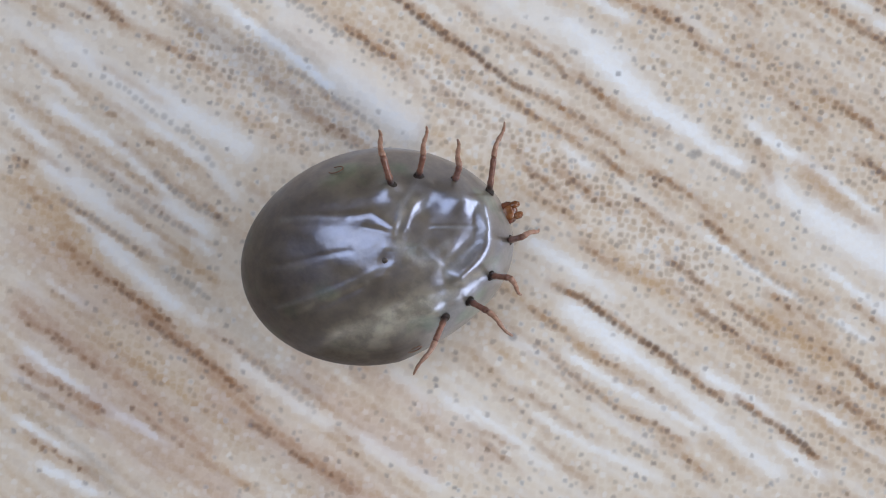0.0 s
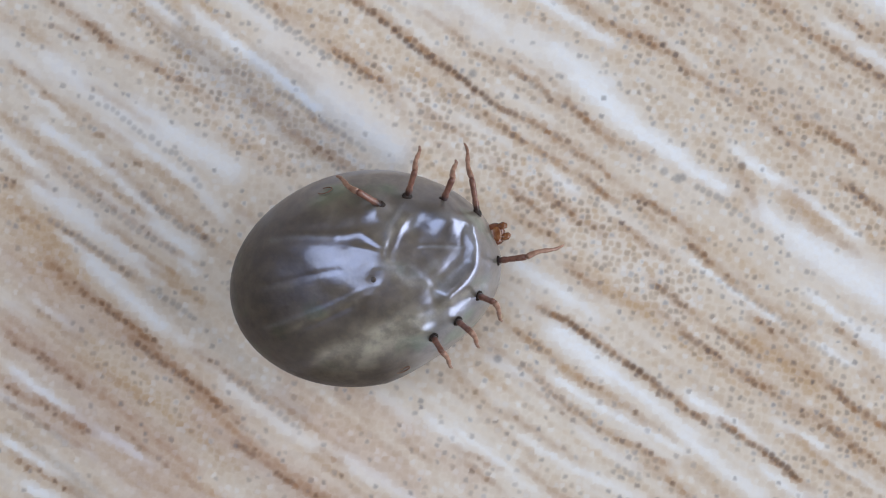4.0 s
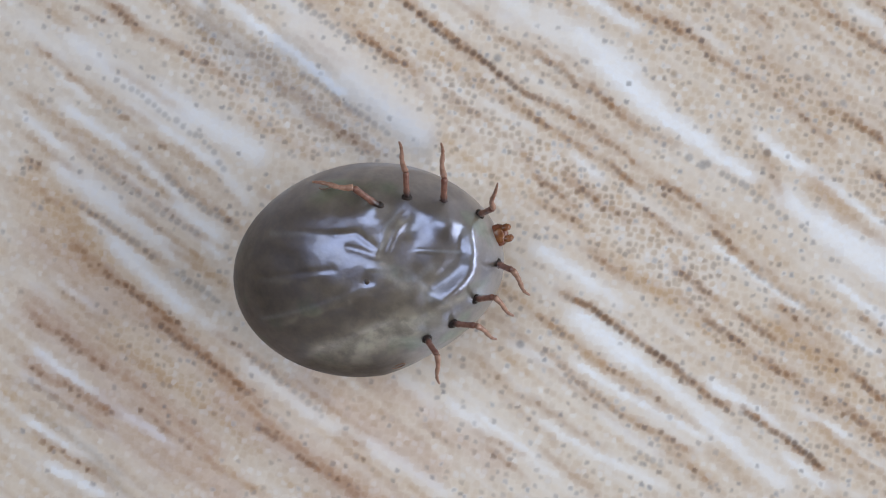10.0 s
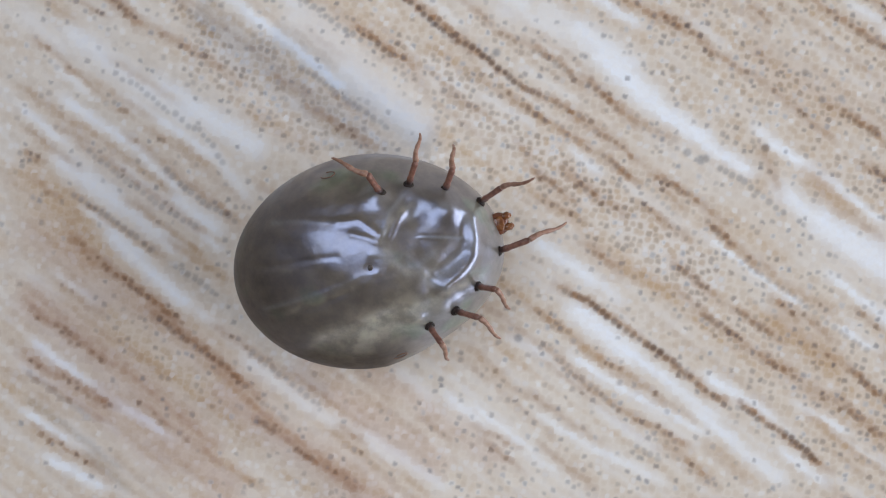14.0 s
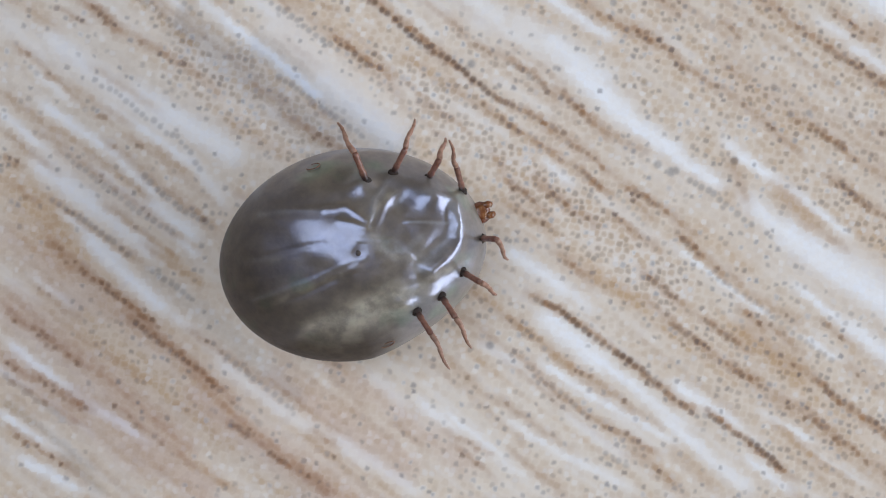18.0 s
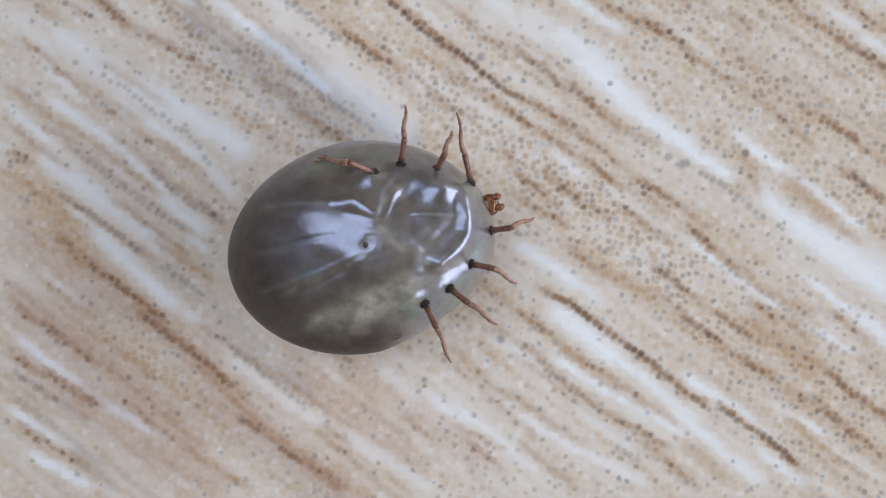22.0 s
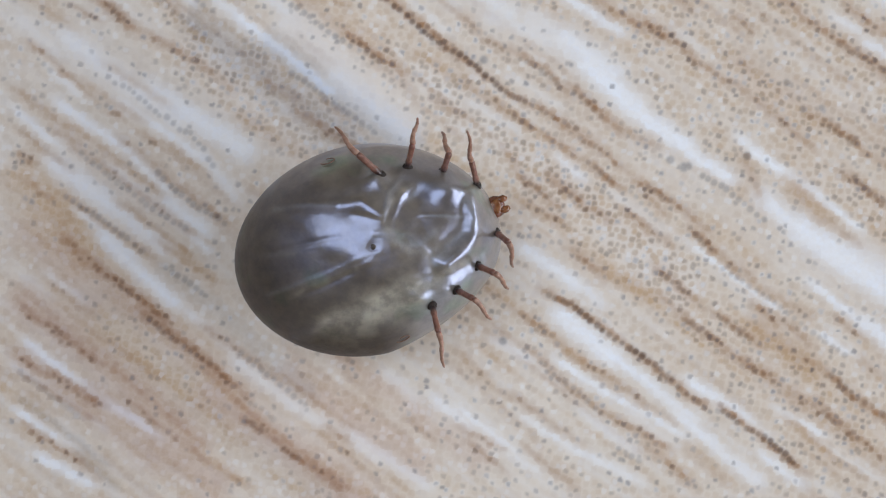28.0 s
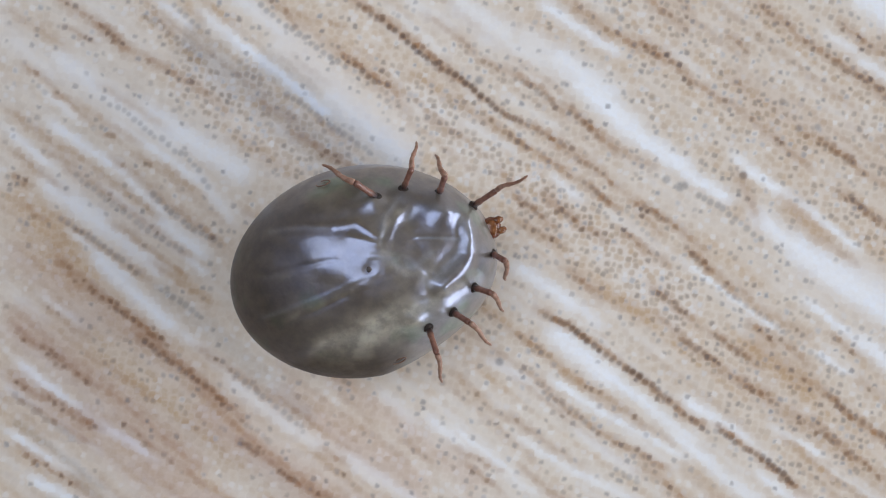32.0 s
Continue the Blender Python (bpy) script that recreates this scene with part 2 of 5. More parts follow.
class Print:
    """Inks of the printed grain over a grid of points of the plan."""

    def __init__(self, xs, ys):
        self.xs, self.ys = xs, ys
        self.x, self.y = np.meshgrid(xs, ys)
        self.ink = {n: np.zeros_like(self.x) for n in ("brown", "tan", "grey", "white", "ash_shade", "rose", "dark", "blue")}
        self.wave = 1.5 * np.sin(self.x * 0.011 + self.y * 0.017) + 1.2 * np.sin(self.x * 0.041 - self.y * 0.033) + 1.0 * np.sin(self.x * 0.09 + self.y * 0.065 + 1.3)
        self.rnd = np.random.RandomState(11)

    def window(self, x0, x1, y0, y1):
        i0, i1 = np.searchsorted(self.xs, (x0, x1))
        j0, j1 = sorted(np.searchsorted(-self.ys, (-y1, -y0)))
        return slice(j0, j1), slice(i0, i1)

    def streak(self, x0, y0, x1, y1, width, **inks):
        """A soft band of ink from one place to another."""
        r = 3 * width + 40
        w = self.window(min(x0, x1) - r, max(x0, x1) + r, min(y0, y1) - r, max(y0, y1) + r)
        dx, dy = x1 - x0, y1 - y0
        n = math.hypot(dx, dy)
        u = ((self.x[w] - x0) * dx + (self.y[w] - y0) * dy) / n
        v = ((self.y[w] - y0) * dx - (self.x[w] - x0) * dy) / n + self.wave[w]
        end = min(36.0, 0.5 * n)
        ends = np.clip((u + 0.8 * end) / end, 0, 1) * np.clip((n + 0.8 * end - u) / end, 0, 1)
        m = np.exp(-(v / (0.62 * width)) ** 2) * ends
        for ink, amount in inks.items():
            if ink == "brown":
                amount = amount ** 0.75
            if ink == "white":
                for other in ("brown", "tan", "grey"):
                    self.ink[other][w] *= 1 - 0.9 * amount * m
            if ink in ("tan", "brown"):
                self.ink["white"][w] *= 1 - 0.85 * min(1, 1.3 * amount) * m
            old = self.ink[ink][w]
            self.ink[ink][w] = np.minimum(1, old + amount * m) if ink == "tan" else np.maximum(old, amount * m)

    def blot(self, x, y, r, ink, amount):
        w = self.window(x - 3 * r, x + 3 * r, y - 3 * r, y + 3 * r)
        d = np.hypot(self.x[w] - x, self.y[w] - y) / r
        self.ink[ink][w] = np.maximum(self.ink[ink][w], amount / (1 + np.exp((d - 1) / 0.16)))

    def screen(self):
        """Break the washes up into the small uneven cells of the printing screen, some of which hold a dot."""
        pitch, turn = 12.6, radians(9)
        c, n = math.cos(turn) / pitch, math.sin(turn) / pitch
        a, b = self.x * c + self.y * n, self.y * c - self.x * n
        # the cells are bent a little, so that no two are alike
        a = a + 0.05 * np.sin(0.41 * self.x + 0.27 * self.y) + 0.04 * np.sin(0.23 * self.x - 0.51 * self.y)
        b = b + 0.05 * np.sin(0.33 * self.x - 0.37 * self.y + 1.0) + 0.04 * np.sin(0.47 * self.x + 0.19 * self.y)
        far = np.full(a.shape, 9.0)
        ci, cj = np.zeros(a.shape, int), np.zeros(a.shape, int)
        size = 512
        shift = self.rnd.uniform(-0.36, 0.36, (2, size, size))
        ia, jb = np.floor(a).astype(int), np.floor(b).astype(int)
        for di in (-1, 0, 1):
            for dj in (-1, 0, 1):
                i, j = ia + di, jb + dj
                # cells are squarish: the larger of the two distances counts most
                da = np.abs(a - i - 0.5 - shift[0][i % size, j % size])
                db = np.abs(b - j - 0.5 - shift[1][i % size, j % size])
                d = 0.5 * np.maximum(da, db) + 0.5 * np.hypot(da, db)
                near = d < far
                far, ci, cj = np.where(near, d, far), np.where(near, i, ci), np.where(near, j, cj)
        ma, mb = ci + 0.5 + shift[0][ci % size, cj % size], cj + 0.5 + shift[1][ci % size, cj % size]
        det = c * c + n * n
        mx, my = (ma * c - mb * n) / det, (ma * n + mb * c) / det
        px = np.clip(np.searchsorted(self.xs, mx), 0, len(self.xs) - 1)
        py = np.clip(np.searchsorted(-self.ys, -my), 0, len(self.ys) - 1)
        chance = self.rnd.rand(5, size, size)[:, ci % size, cj % size]
        cell = {k: v[py, px] for k, v in self.ink.items()}
        inside = 1 / (1 + np.exp((far - 0.41) / 0.04))
        for k, spread in (("tan", 0.42), ("brown", 0.0), ("white", 0.40), ("ash_shade", 0.20), ("rose", 0.16)):
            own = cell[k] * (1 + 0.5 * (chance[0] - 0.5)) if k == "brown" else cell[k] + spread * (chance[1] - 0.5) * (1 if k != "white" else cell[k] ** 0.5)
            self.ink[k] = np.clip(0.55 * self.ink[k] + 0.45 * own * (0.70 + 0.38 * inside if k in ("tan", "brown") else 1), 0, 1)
        # bare cells, blue-grey dots, brown dots on the brown streaks
        gap = 1 - inside
        want = np.clip(cell["grey"] * (1 - 0.75 * cell["white"]), 0, 1)
        self.ink["white"] = np.maximum(self.ink["white"], 0.34 * gap * (0.10 + 0.90 * want ** 1.5) * (1 - 0.6 * cell["brown"]))
        self.ink["white"] = np.maximum(self.ink["white"], (0.28 + 0.30 * want) * inside * (chance[2] > 0.80) * (1 - cell["brown"]))
        dot = 1 / (1 + np.exp((far - 0.30 - 0.10 * (chance[1] - 0.5)) / 0.055))
        # every cell takes a little of the grey ink, a few take much
        self.ink["blue"] = np.maximum(self.ink["blue"], inside * want * (0.04 + 0.28 * chance[3] ** 3))
        self.ink["blue"] = np.maximum(self.ink["blue"], dot * (chance[4] < 0.68 * want) * (0.35 + 0.50 * chance[0] ** 1.5))
        self.ink["dark"] = np.maximum(self.ink["dark"], dot * (chance[2] < 1.4 * np.clip(cell["brown"] - 0.26, 0, 1)) * (0.26 + 0.42 * chance[3] ** 2))

    def row(self, ink, amount, r, *places):
        """Single dots in a row along a bent line."""
        pitch = 13.4
        for (x0, y0), (x1, y1) in zip(places, places[1:]):
            n = max(1, round(math.hypot(x1 - x0, y1 - y0) / pitch))
            for i in range(n):
                a, b, c, d = self.rnd.uniform(-1, 1, 4)
                u = (i + 0.15 * a) / n
                self.blot(x0 + (x1 - x0) * u + 1.2 * b, y0 + (y1 - y0) * u - 1.2 * b, r * (1 + 0.16 * c), ink, amount * (0.85 + 0.15 * d))


def grain(pr):
    rnd = np.random.RandomState(4)
    x, y = pr.x, pr.y
    right = np.clip((x - 480) / 420, 0, 1)
    left = 1 - np.clip((x - 150) / 450, 0, 1)
    high = 1 - np.clip((y - 200) / 350, 0, 1)
    pale = np.exp(-((x - 900) / 330) ** 2 - ((y - 770) / 170) ** 2)
    pr.ink["tan"] += 0.34 - 0.01 * right + 0.04 * left * (1 - high) - 0.18 * left * high - 0.24 * pale
    # the dimmer light on the left is painted in as a grey wash
    pr.ink["ash_shade"] += 0.03 + 0.27 * left
    pr.ink["grey"] += 0.26 + 0.18 * right - 0.12 * pale - 0.06 * left - 0.14 * left * (1 - high) + 0.10 * high * (1 - left)
    # the print's many fine streaks, side by side across the grain
    across = -900.0
    while across < 1300:
        across += rnd.uniform(9, 17)
        along = -700 + rnd.uniform(0, 300)
        while along < 1900:
            n, w, a = rnd.uniform(140, 420), rnd.uniform(8, 15), rnd.uniform(0.10, 0.32)
            turn = radians(38.5 + rnd.uniform(-1.5, 1.5))
            x, y = along * math.cos(turn) - across * math.sin(turn), along * math.sin(turn) + across * math.cos(turn)
            x1, y1 = x + n * math.cos(turn), y + n * math.sin(turn)
            kind = rnd.rand()
            if kind < 0.40:
                pr.streak(x, y, x1, y1, w, white=a * (1.0 if x > 500 else 0.7))
            elif kind < 0.68:
                pr.streak(x, y, x1, y1, w, tan=a)
            elif kind < 0.80:
                pr.streak(x, y, x1, y1, w, brown=a * (0.9 if x > 400 else 0.8))
            along += n * rnd.uniform(0.9, 1.6)
    def s(x0, y0, x1, y1, width, **inks):
        pr.streak(x0 - 4, y0 + 2, x1 - 4, y1 + 2, width, **inks)

    def row(ink, amount, r, *places):
        pr.row(ink, amount, r, *((x - 4, y + 2) for x, y in places))

    # broad fields of tan and of dots
    s(300, 100, 520, 300, 75, tan=0.22, grey=0.9)
    s(205, 5, 330, 95, 45, tan=0.25, grey=0.6)
    s(270, 150, 460, 290, 40, grey=0.75)
    s(420, 90, 640, 250, 50, grey=0.85)
    s(390, 130, 640, 300, 50, tan=0.20, grey=0.8)
    s(470, 0, 650, 125, 55, tan=0.35, grey=0.25)
    s(560, 90, 880, 320, 70, grey=0.75)
    s(900, 300, 1200, 560, 110, tan=0.15, grey=1.0)
    s(700, 150, 1000, 400, 85, grey=0.95)
    s(1000, 180, 1150, 300, 60, grey=0.8)
    s(1080, 0, 1420, 260, 130, tan=0.14, grey=0.65)
    s(1270, 130, 1430, 245, 45, brown=0.12, grey=0.8)
    s(1330, 300, 1600, 480, 80, tan=0.22, grey=0.65)
    s(1190, 600, 1500, 810, 100, tan=0.25, grey=0.7)
    s(0, 330, 130, 500, 80, tan=0.45)
    s(150, 600, 400, 800, 90, tan=0.25, grey=0.35)
    s(1230, 430, 1320, 500, 36, tan=0.35, grey=0.3)
    s(1505, 430, 1600, 470, 34, tan=0.35)
    s(500, 690, 600, 770, 24, tan=0.3)
    # a tan streak, its upper end painted shade beside the tick
    s(780, 600, 870, 690, 22, tan=0.4)
    s(1300, 610, 1410, 690, 36, tan=0.45, brown=0.22)
    s(900, 15, 960, 55, 24, tan=0.4)
    s(930, 40, 1000, 90, 20, tan=0.3)
    s(570, 650, 625, 690, 18, tan=0.3)
    # rosy bands and the long brown streak between them
    s(0, 560, 330, 830, 60, rose=0.60)
    s(60, 470, 420, 750, 46, rose=0.50)
    s(330, 720, 620, 930, 64, rose=0.65)
    s(120, 720, 360, 900, 60, rose=0.60)
    s(470, 690, 720, 860, 52, rose=0.55)
    s(560, 660, 820, 850, 40, rose=0.45)
    s(0, 660, 260, 860, 46, rose=0.50)
    s(0, 440, 150, 570, 50, rose=0.45)
    s(330, 690, 560, 890, 13, tan=0.45, brown=0.30)
    s(60, 560, 240, 700, 12, tan=0.35, brown=0.16)
    s(170, 690, 330, 820, 11, tan=0.35, brown=0.14)
    s(470, 700, 640, 830, 12, tan=0.35, brown=0.12)
    s(550, 800, 690, 900, 12, tan=0.35, brown=0.14)
    # greyer bands of the print, with shade around the tick painted in
    s(0, 690, 110, 775, 16, ash_shade=0.7)
    s(0, 740, 160, 860, 22, ash_shade=0.6)
    s(100, 830, 180, 900, 26, ash_shade=0.6)
    s(300, 60, 650, 330, 75, ash_shade=0.70)
    s(430, 110, 700, 310, 60, ash_shade=0.66)
    s(250, 20, 420, 150, 50, ash_shade=0.35)
    s(150, 640, 560, 930, 90, ash_shade=0.30)
    s(250, 500, 520, 730, 46, ash_shade=0.45)
    # white bands, upper part
    s(80, 95, 290, 255, 34, white=0.60)
    s(230, 190, 410, 305, 36, white=0.80)
    s(60, 160, 110, 200, 16, white=0.5)
    s(0, 65, 70, 130, 26, white=0.35)
    s(70, 215, 200, 305, 16, white=0.75)
    s(0, 230, 70, 290, 14, white=0.65)
    s(180, 215, 330, 320, 16, white=0.7)
    s(262, 0, 310, 36, 14, white=0.65)
    s(335, 20, 400, 70, 18, white=0.6)
    s(390, 65, 555, 197, 17, white=0.95)
    s(400, -10, 480, 55, 28, white=0.55)
    s(470, 60, 690, 270, 62, white=0.42)
    s(555, 160, 700, 275, 46, white=0.68)
    s(460, 215, 505, 250, 14, white=0.4)
    s(660, 10, 760, 90, 14, white=0.4)
    s(700, 0, 780, 50, 26, white=0.5)
    s(780, 0, 880, 62, 42, white=0.6)
    s(830, 60, 960, 110, 32, white=0.5)
    s(900, 60, 1000, 130, 50, white=0.5)
    s(940, 5, 1065, 92, 20, white=0.8)
    s(960, 95, 1060, 175, 44, white=0.8)
    s(1000, 140, 1100, 232, 38, white=0.95)
    s(1085, 222, 1190, 297, 28, white=1.0)
    s(1180, 298, 1260, 352, 24, white=0.9)
    s(800, 215, 885, 268, 15, white=0.4)
    s(870, 165, 960, 225, 12, white=0.35)
    s(1500, -15, 1600, 58, 44, white=0.95)
    s(1440, 60, 1495, 92, 14, white=0.6)
    s(1500, 105, 1560, 152, 20, white=0.7)
    s(1160, 85, 1215, 130, 16, white=0.35)
    s(1272, 272, 1305, 300, 16, white=0.75)
    s(1300, 300, 1425, 388, 16, white=1.0)
    s(1420, 385, 1490, 437, 13, white=0.9)
    # white bands, middle and lower part
    s(1310, 378, 1400, 452, 36, white=0.8)
    s(1380, 430, 1600, 590, 50, white=0.95)
    s(1460, 470, 1600, 575, 60, white=0.6)
    s(1400, 530, 1485, 600, 16, white=0.8)
    s(1200, 475, 1345, 577, 10, white=0.85)
    s(955, 310, 1002, 347, 17, white=0.7)
    s(890, 470, 995, 542, 26, white=0.85)
    s(990, 535, 1035, 572, 20, white=0.6)
    s(1050, 370, 1140, 450, 12, white=0.4)
    s(60, 315, 165, 400, 34, white=0.75)
    s(150, 388, 265, 475, 28, white=0.65)
    s(110, 412, 205, 485, 13, white=0.7)
    s(150, 452, 280, 572, 26, white=0.8)
    s(165, 335, 335, 472, 13, white=0.75)
    s(262, 388, 335, 440, 24, white=0.75)
    s(320, 300, 385, 382, 22, white=0.5)
    s(205, 315, 265, 370, 14, white=0.7)
    s(55, 522, 115, 562, 14, white=0.5)
    s(0, 520, 65, 562, 12, white=0.3)
    s(20, 640, 152, 752, 14, white=0.95)
    s(148, 744, 245, 802, 13, white=0.8)
    s(0, 688, 145, 787, 9, white=0.9)
    s(0, 763, 65, 812, 12, white=0.8)
    s(60, 800, 105, 832, 10, white=0.45)
    s(38, 843, 125, 890, 16, white=0.85)
    s(298, 585, 400, 672, 15, white=0.55)
    s(385, 668, 500, 762, 24, white=0.50)
    s(500, 762, 645, 852, 22, white=0.45)
    s(590, 800, 725, 893, 17, white=0.60)
    s(735, 738, 800, 792, 18, white=0.65)
    s(650, 690, 705, 740, 20, white=0.4)
    s(955, 588, 1062, 672, 34, white=0.95)
    s(1050, 662, 1135, 722, 20, white=0.8)
    s(1125, 722, 1200, 780, 22, white=0.7)
    s(845, 640, 905, 672, 15, white=0.6)
    s(958, 672, 1082, 752, 13, white=0.85)
    s(1080, 748, 1185, 812, 13, white=0.7)
    s(780, 758, 885, 836, 13, white=0.65)
    s(900, 772, 1005, 842, 13, white=0.65)
    s(1000, 762, 1095, 832, 17, white=0.5)
    s(1010, 842, 1105, 890, 18, white=0.6)
    s(880, 842, 925, 872, 11, white=0.5)
    s(1188, 708, 1295, 782, 21, white=0.9)
    s(1275, 778, 1325, 806, 16, white=0.6)
    s(1165, 765, 1235, 822, 22, white=0.8)
    s(1230, 822, 1315, 885, 24, white=0.7)
    s(1318, 838, 1390, 893, 16, white=0.75)
    s(1345, 758, 1425, 802, 11, white=0.7)
    s(1400, 802, 1525, 885, 9, white=0.45)
    s(1490, 600, 1610, 685, 30, white=0.85)
    s(1418, 625, 1475, 662, 11, white=0.75)
    # tan and brown streaks, upper part
    s(80, -5, 150, 38, 15, brown=0.5)
    s(148, 36, 205, 84, 16, brown=0.8)
    s(205, 82, 242, 102, 13, brown=0.25)
    s(238, 97, 302, 136, 13, brown=0.6)
    s(298, 134, 345, 166, 15, brown=0.55)
    s(345, 166, 380, 198, 16, brown=0.3)
    s(95, 48, 145, 72, 9, brown=0.45)
    s(18, 110, 46, 130, 13, brown=0.6)
    s(45, 130, 78, 152, 11, brown=0.35)
    s(75, 158, 113, 184, 10, brown=0.5)
    s(112, 183, 135, 207, 10, brown=0.2)
    s(160, 232, 183, 240, 9, brown=0.4)
    s(220, 272, 246, 290, 10, brown=0.45)
    s(65, 265, 112, 292, 13, brown=0.35)
    s(245, 14, 280, 52, 12, brown=0.3)
    s(305, 4, 332, 28, 11, tan=0.4, brown=0.15)
    s(350, 4, 392, 32, 12, tan=0.35)
    s(480, 12, 500, 42, 12, brown=0.45)
    s(500, 22, 535, 34, 12, brown=0.28)
    s(560, 38, 585, 48, 10, brown=0.3)
    s(575, 92, 682, 162, 14, brown=0.8)
    s(660, 150, 695, 182, 13, brown=0.35)
    s(600, -4, 652, 32, 13, brown=0.75)
    s(648, 29, 760, 116, 13, brown=0.95)
    s(752, 112, 792, 140, 17, brown=0.95)
    s(735, 28, 795, 62, 13, brown=0.3)
    s(700, 125, 745, 152, 14, tan=0.35, brown=0.15)
    s(740, 150, 792, 188, 14, tan=0.3, brown=0.15)
    s(738, 208, 795, 242, 15, brown=0.4)
    s(440, 180, 500, 216, 14, brown=0.38)
    s(498, 234, 602, 297, 15, brown=0.6)
    s(540, 213, 582, 242, 12, brown=0.3)
    s(390, 240, 500, 302, 22, tan=0.2, brown=0.12)
    s(785, 62, 818, 88, 13, brown=0.45)
    s(832, 104, 882, 127, 11, brown=0.45)
    s(880, 125, 932, 157, 12, brown=0.6)
    s(928, 154, 972, 202, 13, brown=0.55)
    s(982, 193, 1032, 237, 15, brown=0.85)
    s(1025, 231, 1072, 267, 18, brown=0.55)
    s(1070, 262, 1125, 288, 14, brown=0.35)
    s(778, 130, 864, 196, 11, brown=0.8)
    s(862, 195, 908, 222, 12, brown=0.75)
    s(922, 224, 962, 252, 12, brown=0.75)
    s(958, 250, 1022, 292, 18, brown=0.55)
    s(838, 208, 872, 240, 11, brown=0.5)
    s(868, 235, 918, 266, 11, brown=0.65)
    s(915, 265, 980, 298, 11, brown=0.6)
    s(788, 178, 842, 222, 13, brown=0.35)
    s(988, 4, 1062, 62, 22, brown=0.38)
    s(1058, 54, 1112, 86, 16, brown=0.6)
    s(1104, 75, 1152, 102, 19, brown=0.75)
    s(1128, 2, 1185, 48, 16, brown=0.6)
    s(1162, 108, 1202, 142, 12, brown=0.7)
    s(1200, 145, 1292, 196, 13, brown=0.5)
    s(1298, 203, 1352, 247, 13, brown=0.6)
    s(1345, 245, 1402, 292, 14, brown=0.5)
    s(1318, 8, 1367, 42, 20, brown=0.58)
    s(1363, 35, 1397, 70, 13, brown=0.58)
    s(1393, 65, 1457, 106, 14, brown=0.65)
    s(1452, 104, 1522, 152, 16, brown=0.75)
    s(1518, 149, 1590, 205, 20, brown=0.72)
    s(1468, 43, 1512, 77, 13, brown=0.62)
    s(1498, 74, 1545, 92, 22, brown=0.42)
    s(1540, 68, 1580, 95, 18, brown=0.3)
    s(1266, 63, 1298, 87, 12, brown=0.6)
    s(1275, 143, 1302, 162, 12, brown=0.45)
    s(1398, 234, 1442, 262, 13, brown=0.5)
    s(1438, 255, 1492, 296, 13, brown=0.75)
    s(1178, -2, 1204, 22, 13, brown=0.45)
    s(1538, 248, 1590, 285, 15, brown=0.4)
    # middle part
    s(862, 303, 884, 332, 12, brown=0.4)
    s(888, 344, 952, 396, 13, brown=0.65)
    s(893, 388, 962, 427, 15, brown=0.4)
    s(943, 348, 1002, 396, 16, brown=0.65)
    s(1000, 394, 1045, 422, 14, brown=0.45)
    s(963, 294, 992, 312, 11, brown=0.5)
    s(1008, 318, 1062, 362, 11, brown=0.7)
    s(1028, 298, 1074, 334, 11, brown=0.6)
    s(1098, 354, 1172, 402, 14, brown=0.75)
    s(1172, 403, 1218, 442, 14, brown=0.5)
    s(1193, 444, 1238, 482, 13, brown=0.8)
    s(1235, 476, 1275, 514, 14, brown=0.55)
    s(1078, 408, 1117, 442, 13, brown=0.62)
    s(1110, 436, 1155, 468, 12, brown=0.4)
    s(983, 478, 1038, 522, 16, brown=0.58)
    s(1038, 520, 1122, 562, 22, tan=0.35, brown=0.15)
    s(1108, 378, 1142, 412, 11, brown=0.4)
    s(1132, 508, 1202, 567, 13, brown=0.6)
    s(1138, 558, 1192, 602, 13, brown=0.48)
    s(936, 553, 1008, 594, 12, brown=0.8)
    s(1286, 318, 1312, 378, 15, brown=0.38)
    s(1368, 358, 1432, 422, 24, tan=0.45, brown=0.22)
    s(1428, 420, 1484, 462, 14, brown=0.28)
    s(1468, 343, 1542, 397, 13, brown=0.65)
    s(1538, 390, 1590, 425, 13, brown=0.4)
    s(1498, 303, 1565, 342, 13, brown=0.48)
    s(1286, 508, 1306, 532, 12, brown=0.4)
    s(1308, 538, 1402, 592, 16, tan=0.35, brown=0.25)
    s(1306, 573, 1344, 607, 14, brown=0.65)
    s(103, 298, 305, 444, 13, brown=0.42)
    s(248, 338, 362, 424, 13, brown=0.42)
    s(82, 383, 238, 487, 12, brown=0.38)
    s(8, 353, 54, 387, 13, brown=0.42)
    s(0, 308, 28, 322, 13, brown=0.5)
    s(50, 388, 105, 462, 32, tan=0.3, brown=0.12)
    s(78, 453, 134, 502, 20, brown=0.45)
    s(128, 498, 218, 562, 16, brown=0.78)
    s(213, 558, 262, 604, 20, brown=0.85)
    s(58, 538, 104, 572, 12, brown=0.38)
    s(88, 563, 134, 592, 12, brown=0.38)
    s(0, 568, 44, 602, 12, brown=0.38)
    s(0, 195, 100, 268, 13, tan=0.35, brown=0.22)
    s(100, 262, 245, 372, 11, tan=0.35, brown=0.20)
    s(190, 285, 250, 330, 12, brown=0.35)
    s(10, 268, 90, 330, 12, brown=0.26)
    s(180, 395, 300, 480, 10, tan=0.35, brown=0.18)
    s(255, 465, 345, 530, 11, tan=0.35, brown=0.18)
    s(260, 290, 330, 345, 12, tan=0.30, brown=0.18)
    s(120, 180, 215, 245, 12, tan=0.35, brown=0.15)
    s(0, 20, 90, 80, 14, tan=0.35, brown=0.18)
    s(160, 150, 260, 215, 13, tan=0.25, brown=0.12)
